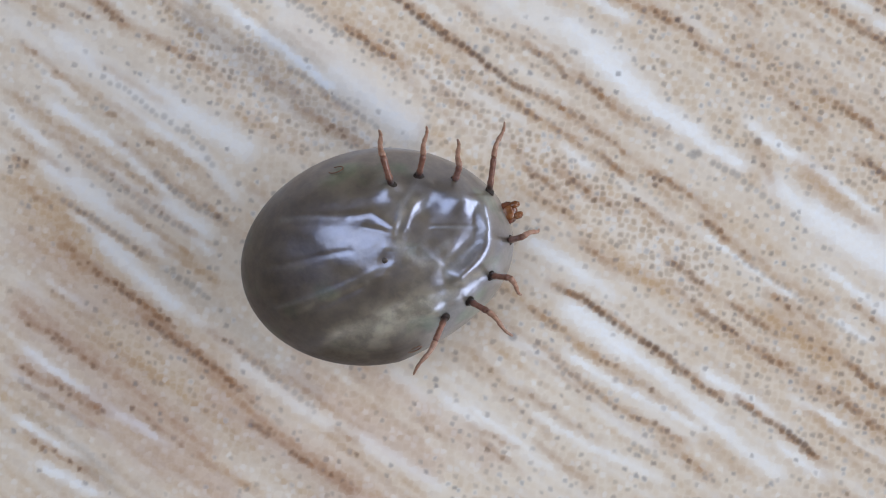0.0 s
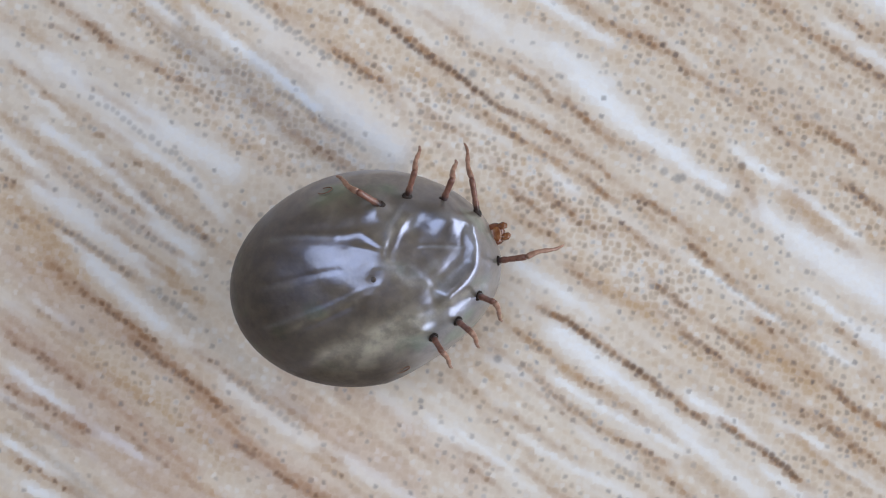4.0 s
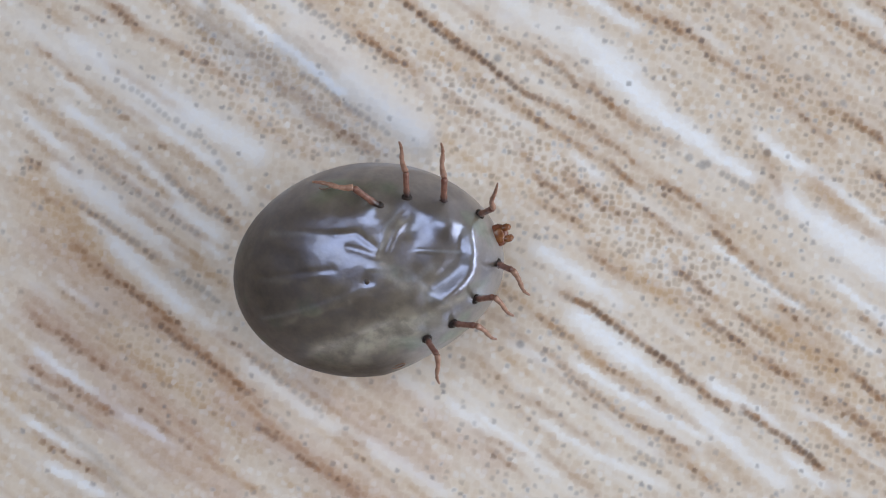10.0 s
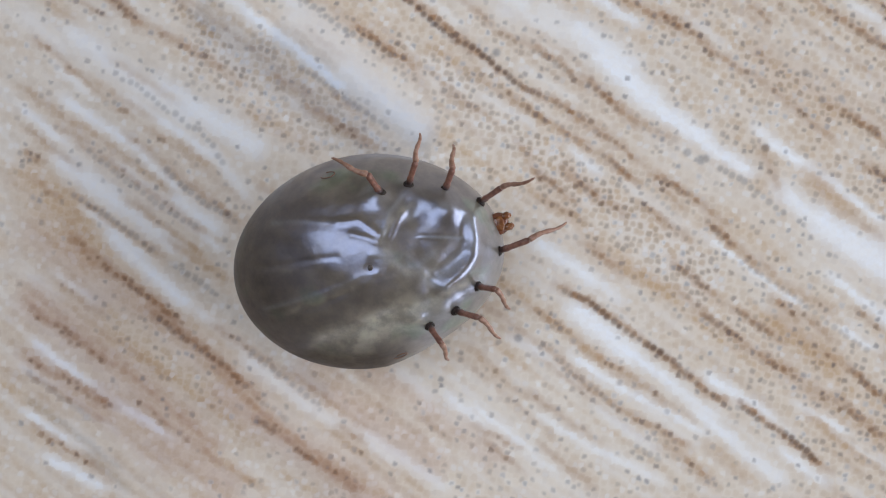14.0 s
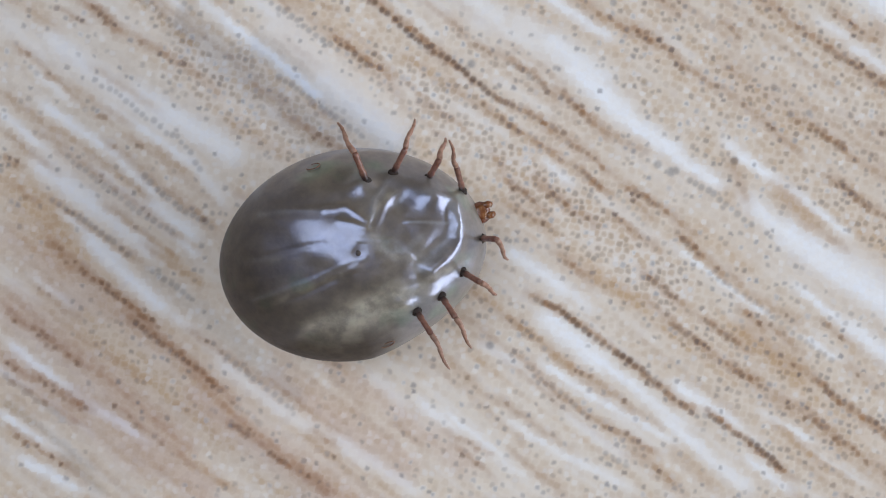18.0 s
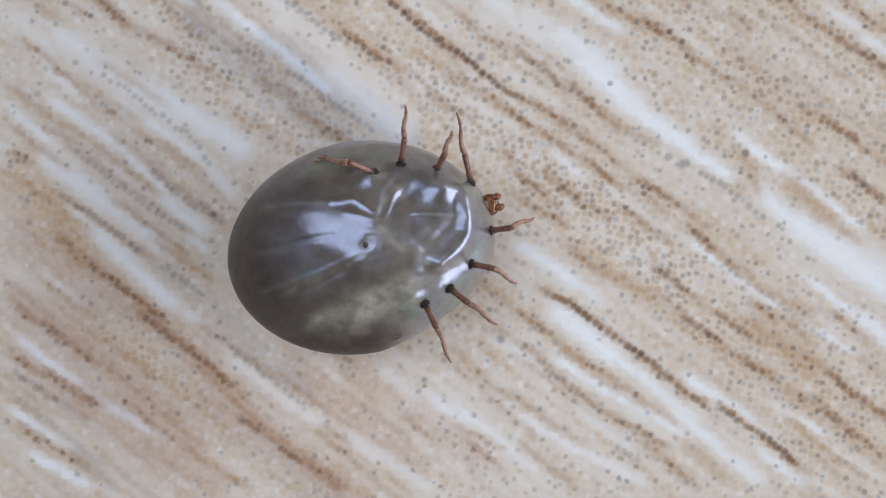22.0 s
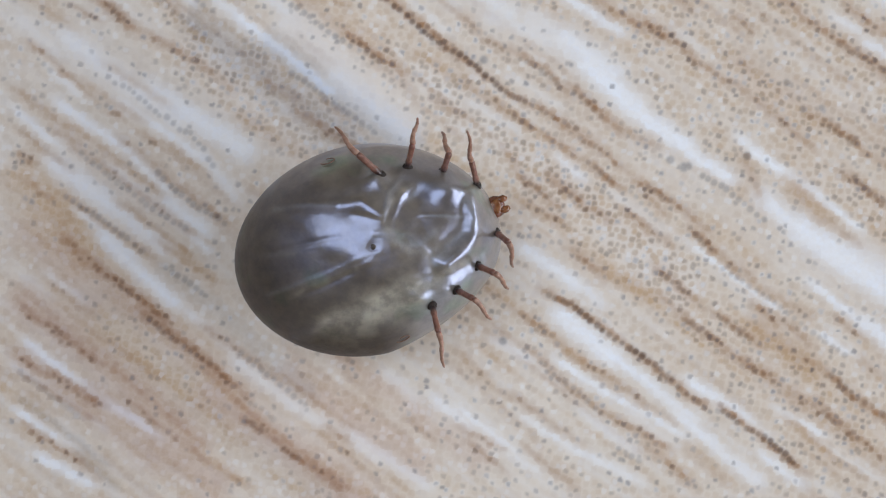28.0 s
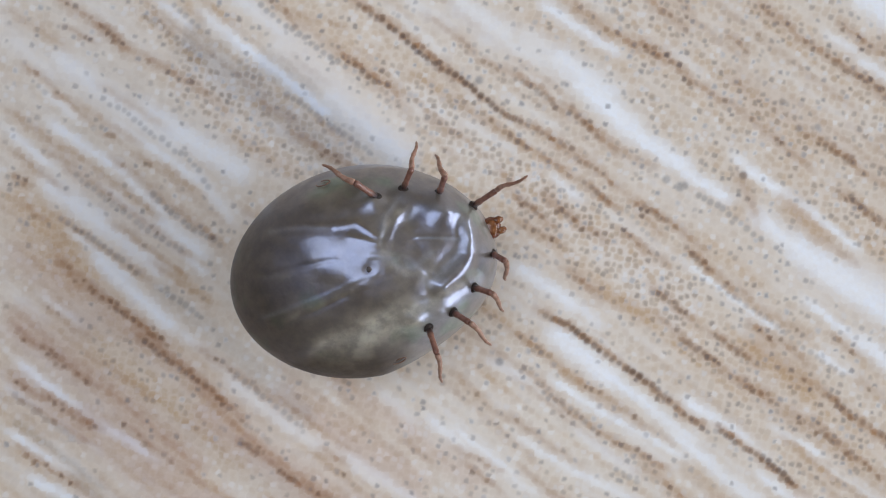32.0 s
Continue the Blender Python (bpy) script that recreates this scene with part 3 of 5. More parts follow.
    # lower part
    s(220, 585, 304, 652, 16, brown=0.85)
    s(298, 645, 388, 717, 15, brown=0.82)
    s(384, 714, 408, 738, 14, brown=0.4)
    s(12, 588, 77, 622, 13, brown=0.55)
    s(63, 618, 134, 672, 16, brown=0.5)
    s(332, 616, 455, 700, 14, brown=0.42)
    s(0, 668, 64, 702, 13, brown=0.48)
    s(58, 694, 106, 722, 14, brown=0.52)
    s(94, 719, 143, 750, 16, brown=0.72)
    s(12, 700, 64, 732, 9, tan=0.5, brown=0.34)
    s(60, 732, 134, 778, 10, tan=0.45, brown=0.32)
    s(12, 788, 44, 817, 11, brown=0.5)
    s(38, 808, 123, 862, 12, brown=0.62)
    s(115, 856, 145, 884, 12, brown=0.3)
    s(193, 743, 263, 798, 13, brown=0.5)
    s(268, 798, 314, 832, 15, brown=0.35)
    s(308, 830, 405, 893, 13, tan=0.4, brown=0.3)
    s(222, 828, 274, 862, 13, brown=0.2)
    s(398, 773, 444, 803, 14, brown=0.48)
    s(438, 800, 502, 852, 14, brown=0.5)
    s(478, 833, 510, 857, 12, brown=0.75)
    s(503, 850, 575, 897, 18, brown=0.62)
    s(548, 793, 584, 817, 13, brown=0.48)
    s(586, 703, 630, 742, 11, brown=0.34)
    s(688, 778, 735, 812, 13, brown=0.3)
    s(440, 870, 500, 905, 12, tan=0.4)
    s(886, 588, 914, 608, 11, brown=0.55)
    s(916, 603, 992, 667, 12, tan=0.6, brown=0.28)
    s(988, 664, 1052, 706, 14, tan=0.4, brown=0.42)
    s(1048, 702, 1114, 752, 13, brown=0.45)
    s(1108, 746, 1155, 778, 12, brown=0.2)
    s(983, 580, 1058, 628, 11, brown=0.85)
    s(1054, 625, 1116, 672, 12, brown=0.65)
    s(1112, 668, 1184, 728, 13, brown=0.7)
    s(903, 653, 952, 692, 13, brown=0.48)
    s(940, 689, 1002, 737, 13, brown=0.58)
    s(998, 735, 1084, 792, 13, brown=0.5)
    s(1078, 785, 1144, 827, 13, brown=0.62)
    s(1118, 828, 1190, 888, 14, brown=0.48)
    s(878, 733, 934, 772, 11, brown=0.48)
    s(928, 770, 975, 802, 11, brown=0.38)
    s(968, 800, 1005, 822, 11, brown=0.2)
    s(848, 723, 880, 742, 11, brown=0.3)
    s(783, 790, 848, 823, 11, brown=0.4)
    s(803, 818, 863, 867, 9, brown=0.5)
    s(898, 823, 938, 857, 12, brown=0.38)
    s(938, 858, 985, 893, 16, brown=0.35)
    s(780, 658, 835, 712, 18, tan=0.4, brown=0.18)
    s(1178, 598, 1248, 643, 13, brown=0.72)
    s(1240, 640, 1292, 682, 14, brown=0.5)
    s(1278, 669, 1338, 708, 16, brown=0.82)
    s(1238, 588, 1304, 637, 11, brown=0.6)
    s(1298, 638, 1324, 654, 11, brown=0.48)
    s(1350, 598, 1404, 643, 14, brown=0.45)
    s(1378, 658, 1424, 692, 13, brown=0.48)
    s(1428, 688, 1492, 747, 13, brown=0.75)
    s(1488, 739, 1590, 812, 14, brown=0.8)
    s(1358, 728, 1424, 762, 24, brown=0.42)
    s(1418, 753, 1494, 817, 16, brown=0.65)
    s(1488, 808, 1534, 848, 14, brown=0.5)
    s(1528, 838, 1595, 890, 22, brown=0.4)
    s(1368, 778, 1444, 843, 12, tan=0.5, brown=0.2)
    s(1440, 840, 1505, 884, 12, brown=0.2)
    s(1178, 728, 1218, 753, 13, brown=0.72)
    s(1246, 757, 1294, 793, 11, brown=0.75)
    s(1288, 789, 1390, 864, 11, brown=0.75)
    s(1448, 598, 1494, 633, 11, brown=0.48)
    s(1488, 638, 1545, 692, 18, tan=0.3)
    s(1188, 828, 1255, 884, 20, tan=0.35, brown=0.15)
    pr.screen()
    # rows of dots
    row("blue", 0.56, 5.0, (170, 181), (185, 185), (205, 200), (225, 215), (250, 240), (265, 243))
    row("blue", 0.62, 5.2, (265, 243), (285, 265), (305, 270), (328, 300), (345, 328), (360, 340))
    row("blue", 0.50, 4.8, (143, 222), (168, 221))
    row("blue", 0.50, 5.0, (45, 150), (70, 168))
    row("blue", 0.55, 5.0, (285, 8), (305, 24), (325, 44), (345, 45))
    row("dark", 0.35, 5.0, (230, 25), (275, 55), (310, 82), (340, 108))
    row("blue", 0.72, 5.4, (437, 5), (472, 35), (515, 65), (550, 92), (600, 122))
    row("blue", 0.66, 5.8, (485, 165), (525, 192), (555, 218), (585, 235), (620, 260), (640, 278))
    row("blue", 0.50, 5.0, (400, 108), (425, 124), (445, 138))
    row("blue", 0.60, 5.4, (110, 305), (165, 350), (195, 372), (240, 405), (275, 428), (305, 445))
    row("blue", 0.72, 5.8, (245, 340), (270, 362), (310, 398), (355, 422), (378, 440))
    row("blue", 0.66, 5.6, (85, 385), (130, 412), (170, 440), (205, 468), (232, 486))
    row("blue", 0.60, 5.4, (262, 508), (305, 536), (338, 562))
    row("blue", 0.55, 5.4, (395, 660), (430, 690), (465, 715), (500, 745), (518, 759))
    row("blue", 0.40, 5.4, (410, 748), (430, 758), (465, 785))
    row("blue", 0.70, 5.8, (1213, 345), (1243, 362), (1275, 387), (1308, 415), (1330, 430))
    row("blue", 0.50, 5.0, (1250, 510), (1295, 540), (1340, 570), (1395, 615), (1430, 640), (1475, 668))
    row("blue", 0.55, 5.0, (895, 655), (896, 668))
    row("blue", 0.55, 5.0, (937, 692), (983, 720), (1010, 745), (1045, 775))
    row("blue", 0.50, 5.0, (1065, 828), (1110, 855))
    row("blue", 0.40, 5.0, (1085, 372), (1112, 405), (1135, 430))
    row("dark", 0.80, 5.2, (603, 112), (628, 133), (652, 151))
    row("dark", 0.60, 5.0, (612, 6), (653, 33))
    row("dark", 0.88, 5.2, (653, 33), (688, 62), (720, 92), (757, 119))
    row("dark", 0.80, 5.6, (757, 119), (790, 137))
    row("dark", 0.90, 5.4, (790, 137), (817, 158), (838, 176), (864, 198))
    row("dark", 0.62, 5.2, (864, 198), (908, 221))
    row("dark", 0.50, 5.0, (880, 242), (918, 264))
    row("dark", 0.40, 5.0, (925, 228), (958, 250))
    row("dark", 0.45, 5.0, (985, 198), (1030, 235))
    row("dark", 0.45, 5.0, (890, 138), (945, 172), (965, 197))
    row("dark", 0.45, 5.0, (1010, 322), (1058, 358))
    row("dark", 0.45, 5.0, (895, 350), (945, 390))
    row("dark", 0.45, 5.0, (965, 370), (1000, 396))
    row("dark", 0.45, 5.0, (1115, 365), (1165, 396))
    row("dark", 0.50, 5.2, (1200, 450), (1235, 482))
    row("dark", 0.45, 5.0, (1140, 515), (1190, 560))
    row("dark", 0.40, 5.0, (1245, 597), (1300, 636))
    row("dark", 0.45, 5.0, (1185, 602), (1240, 640))
    row("dark", 0.65, 5.2, (940, 556), (985, 578))
    row("dark", 0.88, 5.6, (985, 578), (1013, 602), (1047, 628))
    row("dark", 0.60, 5.0, (1047, 628), (1083, 649))
    row("dark", 0.95, 6.4, (1084, 650), (1116, 672))
    row("dark", 0.60, 5.4, (1116, 672), (1158, 706), (1180, 730))
    row("dark", 0.62, 5.2, (1185, 733), (1215, 752))
    row("dark", 0.68, 5.4, (1248, 760), (1285, 789))
    row("dark", 0.55, 5.0, (1290, 792), (1322, 808))
    row("dark", 0.90, 5.4, (1322, 808), (1348, 830), (1384, 862))
    row("dark", 0.50, 5.0, (185, 545), (210, 560))
    row("dark", 0.55, 5.2, (232, 600), (270, 632), (305, 655), (350, 684))
    row("dark", 0.45, 5.2, (405, 780), (440, 803))
    row("dark", 0.45, 5.2, (475, 835), (505, 852))
    row("dark", 0.55, 5.4, (1440, 700), (1475, 727), (1510, 756))
    row("dark", 0.60, 5.4, (1530, 765), (1575, 798))
    row("dark", 0.45, 5.2, (1425, 762), (1450, 788))
    row("dark", 0.50, 5.2, (1475, 802), (1495, 815))
    row("dark", 0.55, 5.2, (1435, 258), (1490, 292))
    row("dark", 0.45, 5.2, (1480, 350), (1540, 397))
    row("dark", 0.42, 5.2, (1455, 112), (1570, 180))
    row("dark", 0.45, 5.2, (160, 45), (195, 78))
    for x, y, r, ink, amount in ((1178, 330, 8, "blue", 0.85), (1186, 328, 7, "blue", 0.8), (1154, 317, 7, "blue", 0.75), (1290, 310, 7, "dark", 0.7),
                                 (824, 140, 7, "blue", 0.8), (858, 638, 7, "blue", 0.8), (1075, 31, 6, "blue", 0.75), (1062, 17, 6, "blue", 0.6),
                                 (1130, 172, 6, "dark", 0.4), (1360, 180, 6, "dark", 0.5), (1388, 227, 6, "dark", 0.5), (1422, 225, 6, "blue", 0.6)):
        pr.blot(x - 4, y + 2, r, ink, amount)


def make_floor(x0, x1, y0, y1, thick):
    def axis(lo, hi, middle, view, step):
        near = np.arange(-view, view + 1e-9, step) + middle
        grow, d, out = [], step, view
        while out < 4:
            d *= 1.35
            out += d
            grow.append(out)
        far = np.array(grow)
        a = np.concatenate([middle - far[::-1], near, middle + far])
        a = a[(a > lo) & (a < hi)]
        return np.concatenate([[lo], a, [hi]])

    xs = axis(x0, x1, 0.0, 0.0222, 2 * UNIT)
    ys = axis(y0, y1, 0.0, 0.0140, 2 * UNIT)
    gx, gy = np.meshgrid(xs, ys)
    nx, ny = len(xs), len(ys)
    verts = np.stack([gx.ravel(), gy.ravel(), np.zeros(nx * ny)], 1)
    i = (np.arange(ny - 1)[:, None] * nx + np.arange(nx - 1)[None, :]).ravel()
    quads = np.stack([i, i + 1, i + nx + 1, i + nx], 1)
    faces = quads.tolist()
    rim = [*range(nx), *(j * nx + nx - 1 for j in range(1, ny)), *(nx * (ny - 1) + j for j in range(nx - 2, -1, -1)), *(j * nx for j in range(ny - 2, 0, -1))]
    base = len(verts)
    verts = np.concatenate([verts, verts[rim] - (0, 0, thick)])
    m = len(rim)
    faces += [(rim[(a + 1) % m], rim[a], base + a, base + (a + 1) % m) for a in range(m)]
    faces.append(tuple(base + a for a in range(m - 1, -1, -1)))
    me = bpy.data.meshes.new("floor")
    me.from_pydata(verts.tolist(), [], faces)
    pr = Print(784 + xs / UNIT, 441 - ys / UNIT)
    grain(pr)
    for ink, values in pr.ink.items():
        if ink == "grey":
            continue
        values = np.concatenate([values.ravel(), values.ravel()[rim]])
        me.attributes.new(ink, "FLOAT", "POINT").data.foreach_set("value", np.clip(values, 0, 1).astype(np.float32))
    me.update()
    return me


ROOM = (-2.3, 1.5, -1.6, 2.0)
floor = part("floor", make_floor(-2.9, 2.4, -2.2, 2.8, 0.012), FLOOR)
tagged(floor, "light wood-look laminate floor with a printed grain of tiny dots", "floor", kind="structure")

X0, X1, Y0, Y1 = ROOM
T = 0.1
for name, span in (("wall_north", (X0 - T, X1 + T, Y1, Y1 + T, 0.0, ROOM_H)), ("wall_south", (X0 - T, X1 + T, Y0 - T, Y0, 0.0, ROOM_H)),
                   ("wall_west", (X0 - T, X0, Y0, Y1, 0.0, ROOM_H))):
    tagged(part(name, boxes(name, [span]), WALL, at=TURN), "plain matt warm beige painted wall", "wall", kind="structure")
S0, S1, S2, S3 = SIDE
tagged(part("wall_east", boxes("wall_east", [(X1, X1 + T, Y0, S0, 0.0, ROOM_H), (X1, X1 + T, S1, Y1, 0.0, ROOM_H), (X1, X1 + T, S0, S1, 0.0, S2), (X1, X1 + T, S0, S1, S3, ROOM_H)]), WALL, at=TURN),
       "plain matt warm beige painted wall with a wide window", "wall", kind="structure")
W0, W1, W2, W3 = WIN
ceiling = part("ceiling", boxes("ceiling", [(X0 - T, W0, Y0 - T, Y1 + T, ROOM_H, ROOM_H + T), (W1, X1 + T, Y0 - T, Y1 + T, ROOM_H, ROOM_H + T),
                                             (W0, W1, Y0 - T, W2, ROOM_H, ROOM_H + T), (W0, W1, W3, Y1 + T, ROOM_H, ROOM_H + T)]), WALL, at=TURN)
tagged(ceiling, "plain warm beige ceiling with a roof window", "ceiling", kind="structure")
window = tagged(new("window_1"), "white-framed roof window letting in bright daylight", "window", kind="structure")
window.matrix_world = TURN @ pose(0, 0, ROOM_H + 0.05)
F = 0.05
part("window_frame", boxes("window_frame", [(W0, W0 + F, W2, W3, -0.02, 0.04), (W1 - F, W1, W2, W3, -0.02, 0.04),
                                            (W0 + F, W1 - F, W2, W2 + F, -0.02, 0.04), (W0 + F, W1 - F, W3 - F, W3, -0.02, 0.04)], 0.004), FRAME, window)
pane = part("pane", boxes("pane", [(W0 + F, W1 - F, W2 + F, W3 - F, 0.005, 0.013)]), GLASS, window)
pane.visible_shadow = False
window = tagged(new("window_2"), "wide white-framed window beside the floor", "window", kind="structure")
window.matrix_world = TURN @ pose(X1 + 0.05, 0, 0)
part("window_frame", boxes("window_frame", [(-0.02, 0.04, S0, S0 + F, S2, S3), (-0.02, 0.04, S1 - F, S1, S2, S3),
                                            (-0.02, 0.04, S0 + F, S1 - F, S2, S2 + F), (-0.02, 0.04, S0 + F, S1 - F, S3 - F, S3)], 0.004), FRAME, window)
side_pane = part("pane", boxes("pane", [(0.005, 0.013, S0 + F, S1 - F, S2 + F, S3 - F)]), GLASS, window)
side_pane.visible_shadow = False


# ---- the tick: an engorged female lying on its back, waving its legs ----
LENGTH, WIDTH, HEIGHT = 5.54, 4.30, 3.30        # half sizes of the body in mm
tick = tagged(new("tick"), "engorged grey tick on its back on the floor, legs waving", "tick")
LIFT = Matrix.Translation((0, 0, HEIGHT * MM))   # the parts are planned from the middle of the body


def ridge(x, y, points, width):
    """How near a place is to a bent line, 1 on it."""
    best = np.zeros_like(x)
    for (ax, ay), (bx, by) in zip(points, points[1:]):
        dx, dy = bx - ax, by - ay
        u = np.clip(((x - ax) * dx + (y - ay) * dy) / (dx * dx + dy * dy), 0, 1)
        d2 = (x - ax - u * dx) ** 2 + (y - ay - u * dy) ** 2
        best = np.maximum(best, np.exp(-d2 / width ** 2))
    return best


def ring(cx, cy, rx, ry, a0, a1, n=14):
    return [(cx + rx * math.cos(radians(a0 + (a1 - a0) * i / n)), cy + ry * math.sin(radians(a0 + (a1 - a0) * i / n))) for i in range(n + 1)]


FOLD = [(2.45, 1.45), (2.80, 1.66), (3.90, 1.10), (4.35, 0.30), (4.15, -0.35), (3.75, -0.70), (2.45, -1.40)]      # the fold round the bowl


def make_body():
    nu, nv = 200, 150
    verts = []
    u = np.linspace(0, 2 * np.pi, nu, endpoint=False)
    v = np.linspace(-np.pi / 2, np.pi / 2, nv)[1:-1]
    U, V = np.meshgrid(u, v)
    # full below, so that it rests broadly on the floor
    girth = np.where(V < 0, np.cos(V) ** 0.5, np.cos(V))
    x, y, z = girth * np.cos(U), girth * np.sin(U), np.sin(V)
    # egg: blunter behind, a little pinched towards the mouth
    y = y * (1 - 0.025 * x - 0.04 * x ** 2 + 0.012) * (1 - 0.03 * np.clip(-x, 0, 1) * np.clip(y, 0, 1))
    X, Y, Z = x * LENGTH, y * WIDTH, z * HEIGHT
    Y = Y + (0.13 - 0.11 * np.tanh(3 * y)) * np.sin(np.pi * np.clip(x, 0, 1)) * np.cos(V) ** 2
    N = np.stack([X / LENGTH ** 2, Y / WIDTH ** 2, Z / HEIGHT ** 2])
    # the swollen hull stands a little askew to the line of the mouth
    kc, ks = math.cos(radians(-7)), math.sin(radians(-7))
    X, Y = X * kc - Y * ks, X * ks + Y * kc
    N = np.stack([N[0] * kc - N[1] * ks, N[0] * ks + N[1] * kc, N[2]])
    up = np.clip(Z / HEIGHT * 2.2, 0, 1)
    h = np.zeros_like(X)
    # the round field in front of the middle: a shallow bowl with a firm edge
    def bowl(cx, cy, rx, ry, edge, turn=0.0):
        c, n = math.cos(radians(turn)), math.sin(radians(turn))
        r = np.hypot(((X - cx) * c + (Y - cy) * n) / rx, ((Y - cy) * c - (X - cx) * n) / ry)
        return 1 / (1 + np.exp((r - 1) / edge))
    h -= 0.20 * bowl(2.80, 0.25, 1.48, 1.36, 0.11, -8)
    h += 0.22 * np.clip(X - 2.5, 0, 1.7) * bowl(3.1, 0.0, 1.35, 1.45, 0.12, -8)

    def lip(ax, ay, bx, by, slope, climb, width, end):
        """A firm fold: rises steadily to its outer edge, then falls back."""
        dx, dy = bx - ax, by - ay
        n = math.hypot(dx, dy)
        u, d = ((X - ax) * dx + (Y - ay) * dy) / n, ((X - ax) * dy - (Y - ay) * dx) / n
        mask = 1 / (1 + np.exp(-u / end)) / (1 + np.exp((u - n) / end))
        return (slope * np.clip(d + width / 2, 0, width) + climb * np.clip(u, 0, n) * np.clip((d + width) / width, 0, 1)) * np.exp(-np.clip(d - width / 2, 0, 9) / 0.45) * mask

    h += lip(2.35, -1.50, 3.95, -0.50, 0.294, -0.058, 0.662, 0.10) + lip(4.05, -0.40, 4.30, 0.75, 0.746, -0.017, 0.357, 0.14)
    h -= 0.095 * ridge(X, Y, FOLD, 0.35)
    # a firm fold round the bowl, a crease in it, and fine folds of the skin
    h += 0.459 * np.exp(-((X - 3.655) / 0.655) ** 2 - ((Y - 1.39 + 0.499 * (X - 3.2)) / 0.476) ** 2)
    h += 0.05 * ridge(X, Y, [(2.5, 0.58), (4.0, 0.0)], 0.07)
    h += 0.06 * ridge(X, Y, [(-0.4, 2.0), (0.45, 1.85), (1.07, 1.04)], 0.12) + 0.025 * ridge(X, Y, [(-2.6, 2.75), (-0.4, 2.0)], 0.10)
    h += 0.04 * ridge(X, Y, [(1.2, 1.1), (1.6, 1.8), (2.3, 2.25)], 0.09) + 0.04 * ridge(X, Y, [(1.5, 0.9), (1.95, 1.5), (2.5, 1.85)], 0.09)
    h += 0.020 * ridge(X, Y, [(-4.4, -0.55), (-2.0, -0.53), (-0.05, -0.27), (0.52, -0.30)], 0.11)
    h += 0.03 * ridge(X, Y, [(0.5, 0.45), (1.8, 0.06), (2.3, -0.9), (3.0, -1.9)], 0.10)
    # the skin falls away behind a slanting fold
    h -= 0.17 / (1 + np.exp((0.79 * (X + 2.6) + 0.61 * (Y - 2.3) + 0.22 + 0.12 * np.sin(3.1 * Y)) / 0.22))
    h += 0.131 * ridge(X, Y, ring(2.75, 0.25, 1.85, 1.75, -85, 85), 0.42)
    h += 0.09 * bowl(2.35, 0.50, 0.95, 0.80, 0.28)
    for side in (1, -1):
        # furrows running back on both sides
        h -= (0.03 if side > 0 else 0.10) * ridge(X, Y, [(4.2, 1.75 * side), (2.8, 1.95 * side), (0.9, 2.05 * side), (-1.2, 2.4 * side), (-3.0, 2.8 * side)], 0.30)
        h -= 0.03 * ridge(X, Y, [(-0.8, 0.75 * side), (-2.2, 0.95 * side), (-4.2, 1.1 * side)], 0.12)
        # swellings that bear the legs
        for bx, by in ((1.3, 2.75), (2.55, 2.70), (3.85, 2.05), (4.9, 1.1)):
            h += (0.17 if side > 0 else 0.10) * np.exp(-((X - bx - 0.05) / 0.44) ** 2 - ((Y - (by - 0.18) * side) / 0.38) ** 2)
        h -= 0.10 * np.exp(-((X - 0.55) / 0.55) ** 2 - ((Y - 3.05 * side) / 0.4) ** 2)
    # dimple of the anus and the arch round it
    h -= 0.025 * bowl(0.28, 0.05, 0.55, 0.48, 0.2) + 0.03 * bowl(0.35, -0.02, 0.20, 0.18, 0.2)
    h += 0.05 * ridge(X, Y, [(0.95, 0.80), (0.45, 1.15), (0.0, 1.40)], 0.13)
    h += 0.02 * ridge(X, Y, [(0.2, -0.55), (-0.9, -0.6), (-2.4, -0.8)], 0.14)
    h += 0.02 * np.sin(X * 2.3 + 0.7 * Y) * np.sin(Y * 1.9 + 0.4)
    h *= up
    N /= np.linalg.norm(N, axis=0)
    P = np.stack([X, Y, Z]) + N * h
    # the side that carries the weight is pressed flat a little
    P[2] = np.where(P[2] < -HEIGHT * 0.97, -HEIGHT * 0.97 + (P[2] + HEIGHT * 0.97) * 0.2, P[2]) + 0.0
    grit = 0.6 + 0.4 * np.sin(X * 7.3 + 2 * np.sin(Y * 3.1)) * np.sin(Y * 6.1 + 1.7 * X)
    pale = 0.60 * grit * ridge(X, Y, [(4.3, -1.65), (3.2, -1.80), (2.0, -2.05), (0.4, -2.15)], 0.17)
    ragged = 0.80 + 0.20 * np.sin(X * 4.1 + 1.0 + 1.5 * np.sin(Y * 2.2)) * np.sin(Y * 5.0 + X)
    pale += 1.15 * np.exp(-((X - 0.2) / 1.9) ** 2 - ((Y + 2.45 - 0.10 * X) / 0.72) ** 2) * ragged
    pale += 0.60 * np.exp(-((X + 2.0) / 0.8) ** 2 - ((Y + 2.35) / 0.33) ** 2) * ragged
    fade = np.clip((X + 5.0) / 2.5, 0, 1)
    pale += grit * fade * (0.24 * ridge(X, Y, [(-0.6, -0.62), (-2.2, -0.75), (-3.6, -0.95)], 0.15) + 0.22 * ridge(X, Y, [(-2.6, 0.65), (-3.6, 0.95), (-4.6, 1.3)], 0.15))
    pale += grit * (0.22 * ridge(X, Y, ring(2.70, 0.45, 1.62, 1.38, 95, 270), 0.15) + 0.2) * ridge(X, Y, ring(2.70, 0.45, 1.62, 1.38, 95, 270), 0.2) + 0.16 * grit * ridge(X, Y, [(1.6, -0.9), (0.8, -1.6)], 0.15)
